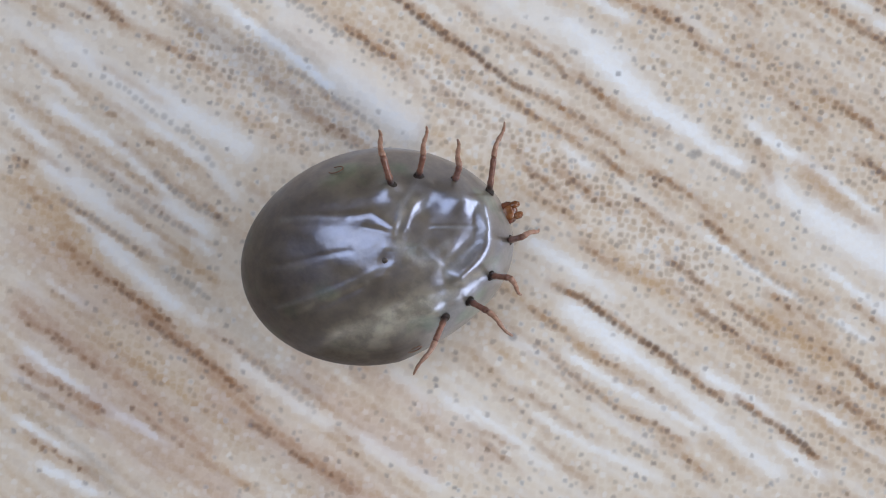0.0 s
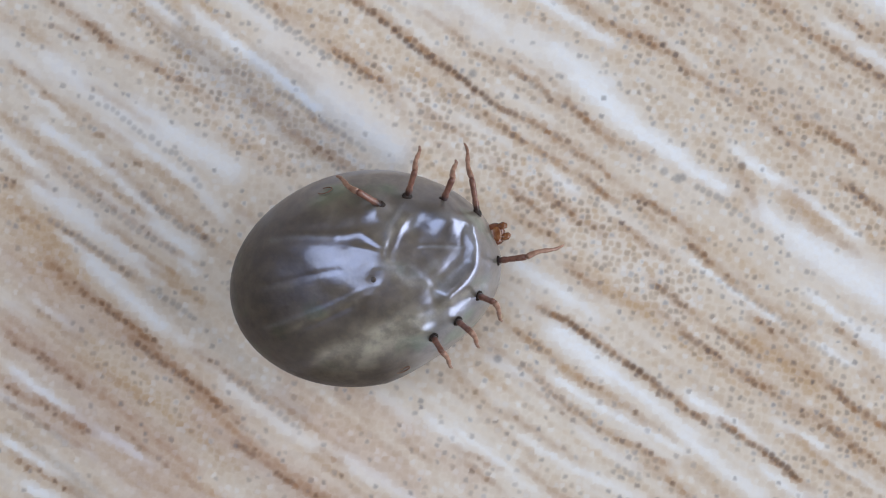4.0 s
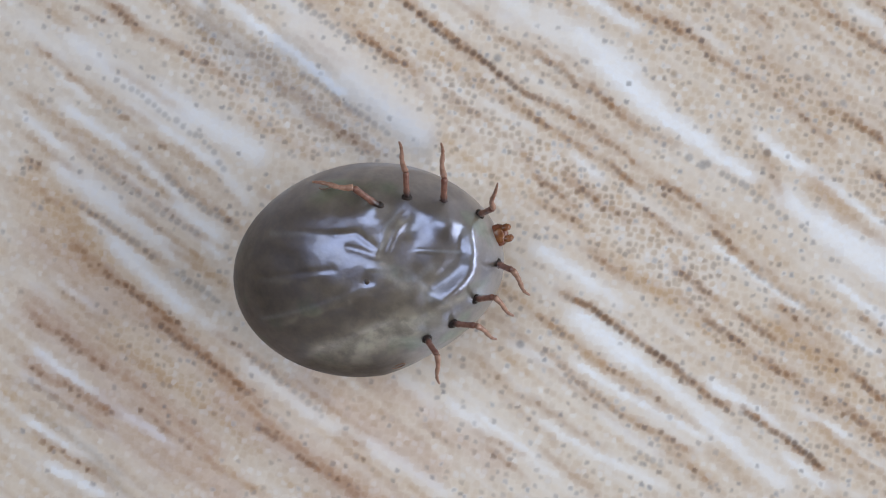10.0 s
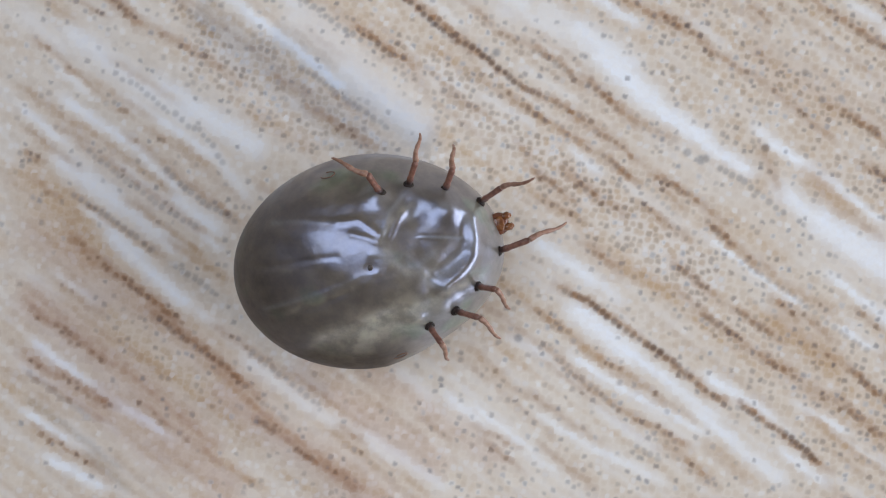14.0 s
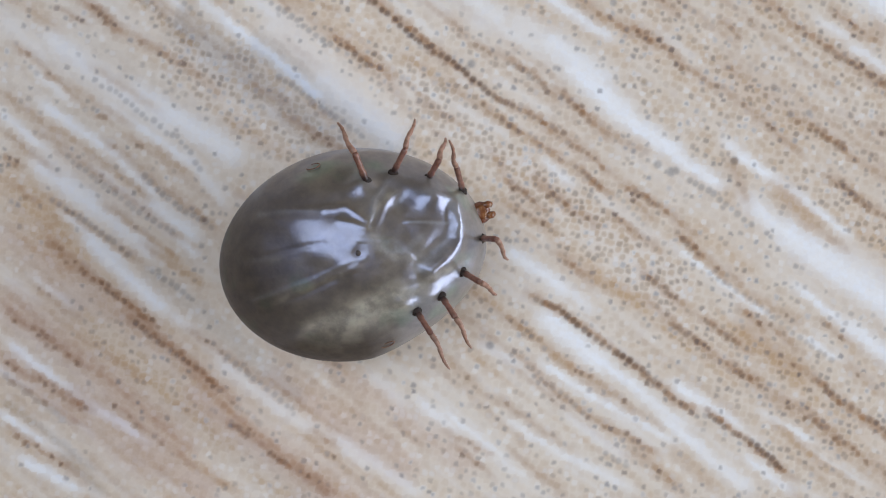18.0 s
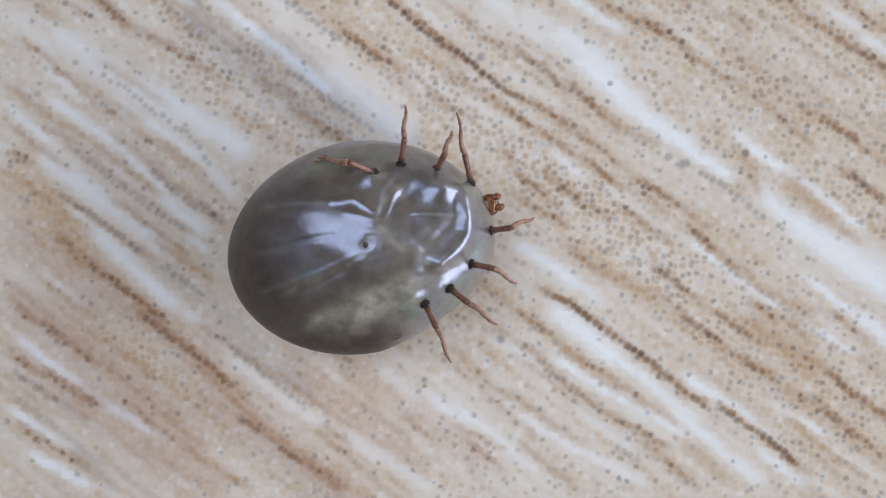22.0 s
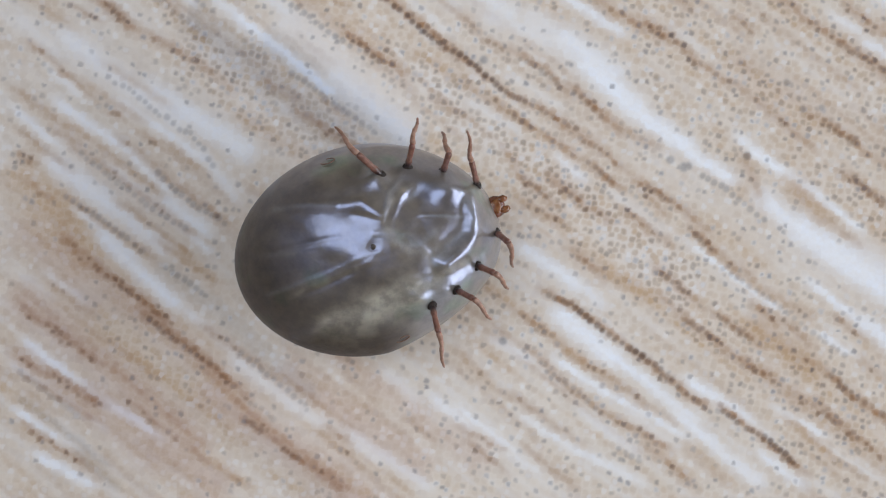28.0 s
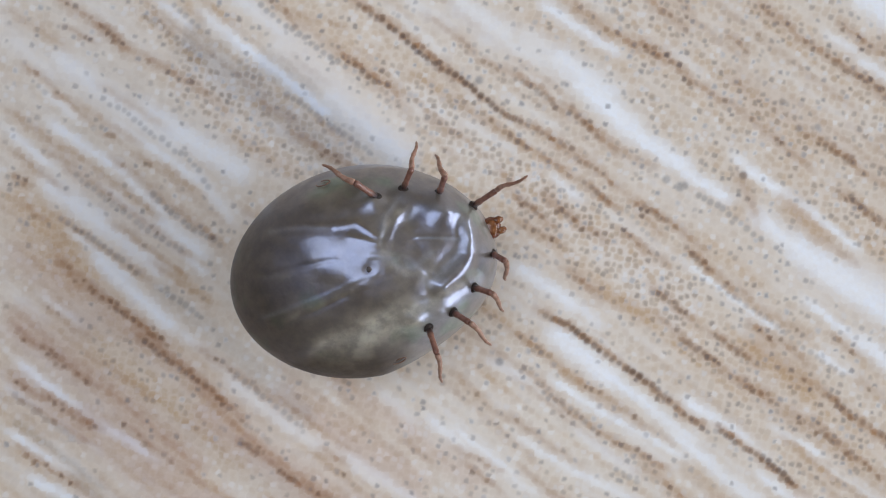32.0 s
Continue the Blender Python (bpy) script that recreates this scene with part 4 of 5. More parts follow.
    # pale veins and fine folds, with their glints painted in
    milky_glint = 0.16 * ridge(X, Y, [(-4.4, -0.55), (-2.0, -0.53), (-0.05, -0.27), (0.52, -0.30)], 0.10) + 0.22 * ridge(X, Y, [(-3.0, 2.7), (-0.4, 2.0)], 0.10)
    milky_glint += 0.22 * ridge(X, Y, [(0.5, 0.45), (1.8, 0.06), (2.3, -0.9), (3.0, -1.9)], 0.2) + 0.28 * ridge(X, Y, [(1.2, 1.1), (1.6, 1.8), (2.3, 2.25)], 0.12)
    milky_glint += 0.06 * np.clip((X - 0.2) / 3.0, 0, 1) + 0.06 * ridge(X, Y, [(1.5, 2.30), (2.6, 2.25), (3.9, 1.6), (4.9, 0.7), (5.1, -0.6), (4.3, -1.4), (3.0, -2.4), (1.6, -3.1)], 0.48)
    milky_glint += 0.10 * np.exp(-((X - 5.0) / 0.6) ** 2 - (Y / 1.0) ** 2) + 0.35 * np.exp(-((X - 1.6) / 0.8) ** 2 - ((Y + 3.2) / 0.6) ** 2)
    # folds a little paler, their highlights and a swelling's glint painted in
    milky_glint += 0.38 * ridge(X, Y, FOLD, 0.16) + 0.5 * ridge(X, Y, [(2.5, 0.58), (4.0, 0.0)], 0.06)
    milky_glint += 0.25 * ridge(X, Y, [(0.9, 0.3), (1.5, -0.35), (2.2, -0.5), (2.9, -0.2)], 0.14) + 0.30 * np.exp(-((X - 2.35) / 0.35) ** 2 - ((Y + 2.75) / 0.25) ** 2)
    # dark spot behind the first left leg
    spot_and_shade = 0.60 * np.exp(-((X - 0.55) / 0.65) ** 2 - ((Y - 3.1) / 0.40) ** 2)
    # shade of the rear and the lower flank, painted into the skin
    spot_and_shade += 0.80 * np.clip((-X - 0.8) / 3.4, 0, 1) + 1.0 * np.clip((-Y - 2.55) / 1.1, 0, 1) * np.clip((1.4 - X) / 2, 0, 1)
    verts = [tuple(p * MM) for p in P.reshape(3, -1).T] + [(0, 0, -HEIGHT * 0.977 * MM), (0, 0, (HEIGHT + h[-1].mean()) * MM)]
    rows = nv - 2
    faces = []
    for i in range(rows - 1):
        for j in range(nu):
            k = (j + 1) % nu
            faces.append((i * nu + j, i * nu + k, (i + 1) * nu + k, (i + 1) * nu + j))
    faces += [(rows * nu, (j + 1) % nu, j) for j in range(nu)]
    faces += [(rows * nu + 1, (rows - 1) * nu + j, (rows - 1) * nu + (j + 1) % nu) for j in range(nu)]
    me = mesh_of("body", verts, faces)
    for name, values in (("pale", pale), ("spot_and_shade", spot_and_shade), ("milky_glint", milky_glint)):
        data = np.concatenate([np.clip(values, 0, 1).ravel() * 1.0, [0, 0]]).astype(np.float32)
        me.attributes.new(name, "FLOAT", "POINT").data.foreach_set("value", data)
    return me


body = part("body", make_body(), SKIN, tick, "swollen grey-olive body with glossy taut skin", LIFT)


def surface(x, y, z):
    """A place on the body and the turn that lays +z along the skin's normal there."""
    n = Vector((x / LENGTH ** 2, y / WIDTH ** 2, z / HEIGHT ** 2)).normalized()
    return Vector((x, y, z)) * MM, n


def dome(name, a, b, c, squash=0.0, nu=20, nv=10):
    """A rounded lump with half sizes in mm."""
    verts, faces = [], []
    for i in range(nv + 1):
        v = -math.pi / 2 + math.pi * i / nv
        for j in range(nu):
            w = 2 * math.pi * j / nu
            k = 1 + 0.06 * math.sin(3 * w + i) + squash * math.cos(w)
            verts.append((a * MM * math.cos(v) * math.cos(w) * k, b * MM * math.cos(v) * math.sin(w) * k, c * MM * math.sin(v)))
    for i in range(nv):
        for j in range(nu):
            k = (j + 1) % nu
            faces.append((i * nu + j, i * nu + k, (i + 1) * nu + k, (i + 1) * nu + j))
    return mesh_of(name, verts, faces)


def set_on(x, y, z, lift=0.0, turn=0.0):
    p, n = surface(x, y, z)
    return LIFT @ Matrix.Translation(p + n * lift * MM) @ n.to_track_quat("Z", "Y").to_matrix().to_4x4() @ pose(0, 0, 0, 0, 0, turn)


# anus: a dark dot in its dimple
part("anal_pore", dome("anal_pore", 0.14, 0.12, 0.06), PORE, tick, "small dark anal pore", set_on(0.35, -0.04, 3.29, -0.07))

# spiracle rims, one on each side
for x, y, z, a in ((0.27, -3.86, 1.15, 195), (-0.37, 3.80, 1.66, -10)):
    arc = [(0.29 * MM * math.cos(radians(t)), 0.17 * MM * math.sin(radians(t)), 0) for t in range(0, 300, 15)]
    part("spiracle", tube("spiracle", arc, [0.028 * MM * (0.6 + 0.4 * math.sin(math.pi * i / (len(arc) - 1))) for i in range(len(arc))], 8), ARC, tick,
         "thin brown rim of a breathing plate", set_on(x, y, z, 0.05, a))

# mouthparts
head = part("mouthparts", dome("mouthparts", 0.50, 0.45, 0.24, 0.0), RUST, tick, "glossy rust-brown mouthparts", LIFT @ pose(5.44 * MM, 0.03 * MM, 0.50 * MM, 0, 6, 0))
for s in (1, -1):
    path = [(0.20 * MM, s * 0.17 * MM, 0.06 * MM), (0.34 * MM, s * 0.22 * MM, 0.10 * MM), (0.48 * MM, s * 0.23 * MM, 0.09 * MM), (0.60 * MM, s * 0.19 * MM, 0.05 * MM)]
    part("palp", tube("palp", path, [0.12 * MM, 0.15 * MM, 0.15 * MM, 0.10 * MM]), AMBER, head, "paler amber palp")
part("hypostome", tube("hypostome", [(0.20 * MM, 0, 0.05 * MM), (0.36 * MM, 0, 0.08 * MM), (0.46 * MM, 0, 0.05 * MM)], [0.10 * MM, 0.09 * MM, 0.05 * MM]), RUST, head)
part("head_shield", dome("head_shield", 0.24, 0.30, 0.06), AMBER, head, "paler amber plate on the mouthparts", pose(0.06 * MM, 0, 0.20 * MM))


def leg_upper(length, thick):
    n = 15
    path, radii = [], []
    for i in range(n):
        u = i / (n - 1)
        bend = 0.05 * length * math.sin(math.pi * u)
        knot = 0.16 * math.exp(-((u - 0.30) / 0.07) ** 2) - 0.15 * math.exp(-((u - 0.40) / 0.05) ** 2) + 0.12 * math.exp(-((u - 0.88) / 0.10) ** 2)
        path.append(((u * length) * MM, 0, bend * MM))
        radii.append(thick * MM * (1.0 - 0.12 * u + knot) * (0.75 if i in (0, n - 1) else 1))
    return tube("leg", path, radii)


def leg_lower(length, thick):
    n = 22
    path, radii = [], []
    for i in range(n):
        u = i / (n - 1)
        bend = 0.06 * length * math.sin(math.pi * u) - 0.05 * length * u ** 3
        knot = 0.14 * math.exp(-((u - 0.08) / 0.07) ** 2) - 0.16 * math.exp(-((u - 0.36) / 0.04) ** 2) + 0.12 * math.exp(-((u - 0.45) / 0.06) ** 2) - 0.14 * math.exp(-((u - 0.66) / 0.03) ** 2) + 0.08 * math.exp(-((u - 0.74) / 0.05) ** 2)
        path.append((u * length * MM, 0.03 * length * math.sin(2 * math.pi * u) * MM, bend * MM))
        radii.append(thick * MM * (0.92 - 0.55 * u ** 1.5 + knot) * (0.6 if i == n - 1 else 1))
    return tube("shin", path, radii)


LEGS = (("L1", 1.49, 2.58, 2.49, 2.85, 0.138), ("L2", 2.59, 2.56, 2.15, 2.65, 0.125), ("L3", 3.87, 1.95, 1.83, 2.70, 0.132), ("L4", 5.03, 1.09, 1.10, 3.25, 0.125),
        ("R4", 5.17, -0.98, 0.91, 3.20, 0.130), ("R3", 4.01, -2.00, 1.68, 2.55, 0.130), ("R2", 2.92, -2.66, 1.92, 2.65, 0.130), ("R1", 1.81, -2.94, 2.15, 2.80, 0.125))
legs = {}
for key, x, y, z, length, thick in LEGS:
    place, normal = surface(x, y, z)
    part("coxa", dome("coxa", 0.22, 0.18, 0.13), COXA, tick, "dark brown leg joint set in the skin", set_on(x, y, z, 0.06))
    upper = part("leg", leg_upper(length * 0.45, thick), LEG, tick, "thin jointed rust-brown leg")
    shin = part("shin", leg_lower(length * 0.55, thick * 0.92), LEG_PALE, upper)
    legs[key] = (upper, shin, place + normal * 0.04 * MM + Vector((0, 0, HEIGHT * MM)), length * 0.45 * MM)


# ---- movements ----
def swing(leg, rows):
    """Key a leg: seconds, heading and rise of its upper half on the body, heading and rise of the shin on that half."""
    upper, shin, place, reach = leg
    walk(upper, [(t, pose(*place, 0, -el, az)) for t, az, el, az2, el2 in rows])
    steps = []
    for t, az, el, az2, el2 in rows:
        way = Vector((math.cos(radians(el2)) * math.cos(radians(az2)), math.cos(radians(el2)) * math.sin(radians(az2)), math.sin(radians(el2))))
        steps.append((t, Matrix.Translation((reach, 0, 0)) @ Vector((1, 0, 0)).rotation_difference(way).to_matrix().to_4x4()))
    walk(shin, steps)


def motions():
    # the body rocks: seconds, place in mm, three turns in degrees
    walk(tick, [(t, pose(x * MM, y * MM, z * MM, rx, ry, rz)) for t, x, y, z, rx, ry, rz in (
        (0, -3.876, -1.114, 0.012, 3.71, 0.48, 17.29),
        (0.5, -3.868, -1.119, 0.012, 3.64, 0.62, 17.34),
        (1, -3.857, -1.121, 0.012, 3.59, 0.60, 17.34),
        (1.5, -3.847, -1.135, 0.011, 3.38, 0.73, 17.38),
        (2, -3.826, -1.142, 0.010, 3.24, 0.78, 17.42),
        (2.5, -3.808, -1.155, 0.009, 3.00, 0.81, 17.49),
        (3, -3.800, -1.160, 0.008, 2.89, 0.75, 17.49),
        (3.5, -3.795, -1.171, 0.007, 2.72, 0.83, 17.52),
        (5.5, -3.743, -1.281, 0.004, 0.91, 1.62, 18.11),
        (5.9, -3.801, -1.253, 0.003, 1.71, 0.80, 17.80),
        (6, -4.097, -1.118, 0.046, 5.87, -3.50, 16.22),
        (6.1, -4.279, -1.039, 0.115, 8.51, -6.22, 15.22),
        (6.5, -4.306, -1.027, 0.128, 8.91, -6.63, 15.06),
        (7, -4.319, -1.043, 0.120, 8.69, -6.36, 15.04),
        (7.5, -4.321, -1.054, 0.116, 8.51, -6.29, 15.03),
        (8, -4.323, -1.075, 0.109, 8.16, -6.16, 15.00),
        (8.5, -4.338, -1.107, 0.098, 7.69, -5.84, 14.90),
        (9, -4.354, -1.135, 0.088, 7.28, -5.53, 14.82),
        (9.5, -4.355, -1.155, 0.082, 6.95, -5.43, 14.78),
        (10, -4.350, -1.181, 0.075, 6.52, -5.27, 14.80),
        (10.5, -4.347, -1.208, 0.068, 6.06, -5.10, 14.85),
        (11, -4.345, -1.236, 0.061, 5.60, -4.91, 14.91),
        (11.5, -4.345, -1.257, 0.055, 5.26, -4.75, 15.03),
        (12, -4.360, -1.281, 0.048, 4.90, -4.47, 15.10),
        (12.5, -4.387, -1.304, 0.042, 4.57, -4.12, 15.16),
        (13, -4.406, -1.313, 0.038, 4.48, -3.87, 15.21),
        (13.5, -4.422, -1.312, 0.037, 4.51, -3.75, 15.29),
        (15.5, -4.011, -0.969, 0.001, 0.63, 0.48, 18.21),
        (16, -4.014, -0.958, 0.001, 0.61, 0.37, 18.17),
        (16.5, -4.015, -0.956, 0.000, 0.54, 0.32, 18.17),
        (17, -4.030, -0.960, 0.000, 0.31, 0.27, 18.14),
        (17.5, -4.050, -0.942, 0.000, 0.33, 0.25, 18.11),
        (18, -4.074, -0.938, 0.000, 0.24, 0.29, 18.08),
        (18.5, -4.095, -0.932, 0.000, 0.17, 0.26, 18.05),
        (19, -4.120, -0.922, 0.000, 0.14, 0.20, 17.98),
        (19.5, -4.128, -0.914, 0.000, 0.09, 0.07, 17.93),
        (20, -4.123, -0.914, 0.000, -0.09, -0.11, 17.89),
        (20.5, -4.129, -0.904, 0.000, -0.09, -0.10, 17.86),
        (21, -4.132, -0.908, 0.000, -0.22, -0.04, 17.84),
        (21.5, -4.121, -0.912, 0.000, -0.39, -0.04, 17.85),
        (22, -4.114, -0.904, 0.000, -0.45, -0.00, 17.86),
        (22.5, -4.105, -0.902, 0.000, -0.55, 0.13, 17.90),
        (23, -4.100, -0.915, 0.001, -0.78, 0.30, 17.91),
        (23.5, -4.077, -0.926, 0.001, -1.01, 0.32, 17.94),
        (24, -4.081, -0.921, 0.001, -0.95, 0.52, 17.97),
        (24.5, -4.073, -0.932, 0.001, -1.05, 0.60, 18.00),
        (25, -4.065, -0.926, 0.001, -0.92, 0.58, 18.02),
        (25.5, -4.046, -0.929, 0.001, -0.84, 0.51, 18.05),
        (26, -4.052, -0.920, 0.001, -0.65, 0.57, 18.07),
        (26.5, -4.034, -0.926, 0.001, -0.71, 0.49, 18.09),
        (28.5, -3.992, -0.947, 0.001, -0.47, 0.64, 18.26),
        (29, -3.987, -0.941, 0.001, -0.45, 0.56, 18.29),
        (29.5, -3.993, -0.940, 0.001, -0.43, 0.64, 18.28),
        (30, -3.996, -0.929, 0.000, -0.25, 0.55, 18.24),
        (30.5, -3.977, -0.931, 0.000, -0.26, 0.26, 18.24),
        (31, -3.988, -0.923, 0.000, -0.04, 0.38, 18.25),
        (31.5, -3.992, -0.922, 0.000, 0.05, 0.39, 18.22),
        (32, -3.984, -0.918, 0.000, 0.19, 0.20, 18.22))])
    swing(legs["L1"], [
            (0, 87, 26, -12, -72), (0.5, 86, 14, 6, -43), (1, 84, 16, -4, -41), (1.5, 82, 34, 11, -73), (2, 97, 28, 5, -59), (2.5, 113, 18, -7, -50),
            (3, 122, 42, -26, -83), (3.5, 131, 39, -52, -81), (5.5, 128, 31, 51, -76), (5.9, 122, 24, 47, -62), (6.1, 109, 37, 81, -47), (6.5, 112, 39, 70, -44),
            (7, 118, 25, 48, -32), (7.5, 114, 32, 47, -23), (8, 120, 25, 35, -18), (8.5, 121, 25, 35, -17), (9, 123, 24, 31, -15), (9.5, 121, 21, 35, -11),
            (10, 125, 22, 32, -11), (10.5, 128, 17, 28, -9), (11, 127, 21, 28, -12), (11.5, 131, 20, 24, -12), (12, 128, 28, 28, -18), (12.5, 126, 32, 32, -22),
            (13, 107, 47, 65, -27), (13.5, 109, 49, 62, -33), (15.5, 73, 36, 54, -78), (16, 80, 30, 28, -65), (16.5, 86, 28, 3, -35), (17, 85, 26, 7, -31),
            (17.5, 87, 31, 13, -50), (18, 94, 25, 11, -47), (18.5, 105, 25, 17, -56), (19, 124, 41, -12, -58), (19.5, 129, 32, 1, -65), (20, 135, 35, 20, -67),
            (20.5, 139, 26, 10, -66), (21, 144, 36, 15, -72), (21.5, 143, 31, 21, -70), (22, 142, 36, 23, -68), (22.5, 146, 30, 7, -66), (23, 148, 43, 9, -73),
            (23.5, 144, 30, 8, -70), (24, 141, 37, 31, -70), (24.5, 148, 27, 3, -70), (25, 146, 40, 9, -75), (25.5, 140, 27, 26, -64), (26, 136, 39, 40, -62),
            (26.5, 138, 36, -139, -78), (28.5, 116, 19, -8, -29), (29, 116, 30, -8, -39), (29.5, 112, 17, 3, -42), (30, 114, 17, 5, -33), (30.5, 120, 18, 7, -46),
            (31, 138, 19, -25, -43), (32, 129, 39, 6, -57)])
    swing(legs["L2"], [
            (0, 59, 45, 33, -81), (0.5, 60, 28, 8, -78), (1, 55, 24, 7, -65), (1.5, 46, 47, 111, -81), (2, 52, 22, 6, -57), (2.5, 53, 22, 6, -63),
            (3, 52, 28, 11, -61), (3.5, 55, 27, 13, -71), (5.5, 52, 22, 10, -64), (5.9, 53, 16, 6, -53), (6.1, 47, 13, 12, -39), (6.5, 47, 23, 12, -40),
            (7, 54, 17, 2, -42), (7.5, 55, 10, 5, -45), (8, 47, 29, 34, -60), (8.5, 55, 27, 33, -71), (9, 61, 26, 22, -73), (9.5, 61, 31, 48, -78),
            (10, 73, 28, 33, -61), (10.5, 80, 21, 32, -43), (11, 87, 27, 30, -43), (11.5, 90, 19, 29, -44), (12, 87, 13, 34, -39), (12.5, 82, 20, 20, -47),
            (13, 68, 43, 88, -78), (13.5, 60, 37, 56, -77), (15.5, 41, 33, 23, -52), (16, 48, 25, 4, -47), (16.5, 49, 24, 4, -50), (17, 46, 29, 12, -54),
            (17.5, 46, 23, 11, -51), (18, 44, 26, 17, -52), (18.5, 50, 20, 8, -52), (19, 51, 18, 9, -46), (19.5, 51, 20, 10, -50), (20, 50, 15, 11, -44),
            (20.5, 45, 25, 23, -47), (21, 51, 31, 25, -61), (21.5, 54, 47, 112, -77), (22, 63, 28, 13, -50), (22.5, 64, 23, 19, -50), (23, 67, 27, 17, -56),
            (23.5, 81, 30, 29, -68), (24, 74, 45, 128, -73), (24.5, 93, 29, 30, -51), (25, 100, 26, 28, -59), (25.5, 89, 39, 52, -70), (26, 82, 45, 104, -74),
            (26.5, 85, 40, 102, -77), (28.5, 51, 41, 15, -73), (29, 50, 38, 19, -69), (29.5, 47, 35, 19, -65), (30, 44, 40, 23, -59), (30.5, 44, 39, 21, -58),
            (31, 48, 31, 15, -57), (32, 47, 45, 60, -75)])
    swing(legs["L3"], [
            (0, 57, 60, 140, -70), (0.5, 58, 48, 133, -76), (1, 60, 42, 158, -78), (1.5, 40, 57, 129, -56), (2, 55, 59, 128, -73), (2.5, 59, 49, 133, -75),
            (3, 47, 54, 113, -72), (3.5, 52, 43, 125, -78), (5.5, 39, 34, -20, -72), (5.9, 36, 36, -44, -54), (6.1, 32, 19, -28, -64), (6.5, 42, 12, 6, -51),
            (7, 54, 48, 57, -70), (7.5, 57, 32, 74, -73), (8, 56, 31, 18, -47), (8.5, 66, 28, 30, -71), (9, 66, 29, 58, -75), (9.5, 65, 27, 33, -64),
            (10, 70, 30, 20, -56), (10.5, 71, 21, 27, -58), (11, 69, 43, 77, -75), (11.5, 63, 41, 79, -73), (12, 56, 34, 75, -72), (12.5, 57, 33, 78, -74),
            (13, 51, 47, 87, -67), (13.5, 54, 39, 89, -72), (15.5, 46, 45, 118, -77), (16, 44, 46, 120, -78), (16.5, 36, 51, 121, -69), (17, 41, 51, 110, -77),
            (17.5, 38, 53, 129, -76), (18, 41, 47, 119, -78), (18.5, 39, 47, 132, -71), (19, 46, 33, 68, -75), (19.5, 31, 45, 110, -71), (20, 33, 48, 114, -78),
            (20.5, 32, 37, 81, -82), (21, 54, 47, 158, -74), (21.5, 38, 60, 125, -46), (22, 42, 56, 137, -74), (22.5, 36, 32, -16, -56), (23, 40, 47, 95, -78),
            (23.5, 57, 29, -1, -72), (24, 50, 65, 118, -49), (24.5, 58, 47, 90, -76), (25, 50, 52, 113, -77), (25.5, 47, 59, 126, -51), (26, 52, 55, 122, -57),
            (26.5, 37, 40, 67, -72), (28.5, 57, 53, 126, -60), (29, 36, 46, 83, -74), (29.5, 38, 48, 88, -75), (30, 39, 56, 125, -50), (30.5, 35, 46, 109, -81),
            (31, 24, 41, -76, -64), (31.5, 36, 48, 174, -76), (32, 51, 54, 121, -55)])
    swing(legs["L4"], [
            (0, 65, 20, -17, -52), (0.5, 87, 20, -3, -51), (1, 95, 38, 36, -84), (1.5, 99, 49, -176, -87), (2, 93, 35, 4, -72), (2.5, 103, 43, -40, -86),
            (3, 71, 25, 2, -55), (3.5, 76, 16, 3, -46), (5.5, 88, 29, -159, -75), (5.9, 70, 57, 153, -51), (6.1, 65, 32, -146, -66), (6.5, 15, 63, 150, -49),
            (6.733, 10, 44, 21, -81), (7, 8, 25, -16, -35), (7.5, 12, 24, -18, -26), (8, 26, 60, 34, -7), (8.5, 62, 22, 7, -8), (9, 83, 31, 7, 6),
            (9.5, 41, 51, 15, 6), (10, 17, 61, 27, 3), (10.5, 21, 38, -21, -8), (11, 24, 61, 11, 0), (11.5, 23, 49, -23, -21), (12, 31, 57, -8, -1),
            (12.5, 29, 52, -12, 5), (13, 30, 52, -15, 5), (13.5, 24, 47, -12, 5), (15.5, 13, 38, -17, 2), (16, 8, 35, -5, 3), (16.5, 17, 42, -11, -9),
            (17, 43, 41, -11, 3), (17.5, 89, 60, -15, 4), (18, 89, 48, 1, 12), (18.5, 90, 48, 2, 11), (19, 89, 35, 9, 37), (19.5, 70, 36, 3, 3),
            (20, 89, 39, 6, 37), (20.5, 77, 58, 1, 11), (21, 97, 41, -0, 17), (21.5, 83, 31, 5, 7), (22, 86, 36, -2, -3), (22.5, 80, 19, 3, 12),
            (23, 87, 19, 8, 20), (23.5, 91, 27, 11, 5), (24, 95, 33, -2, 2), (24.5, 103, 32, 7, 16), (25, 93, 43, 4, 13), (25.5, 98, 39, 4, 13),
            (26, 84, 36, 8, 2), (26.5, 77, 37, 4, -5), (28.5, 92, 51, -3, 17), (29, 93, 45, 6, 27), (29.5, 89, 47, 4, 17), (30, 88, 20, 6, 32),
            (30.5, 89, 56, -3, -1), (31, 69, 68, -20, 8), (32, 14, 41, -6, 8)])
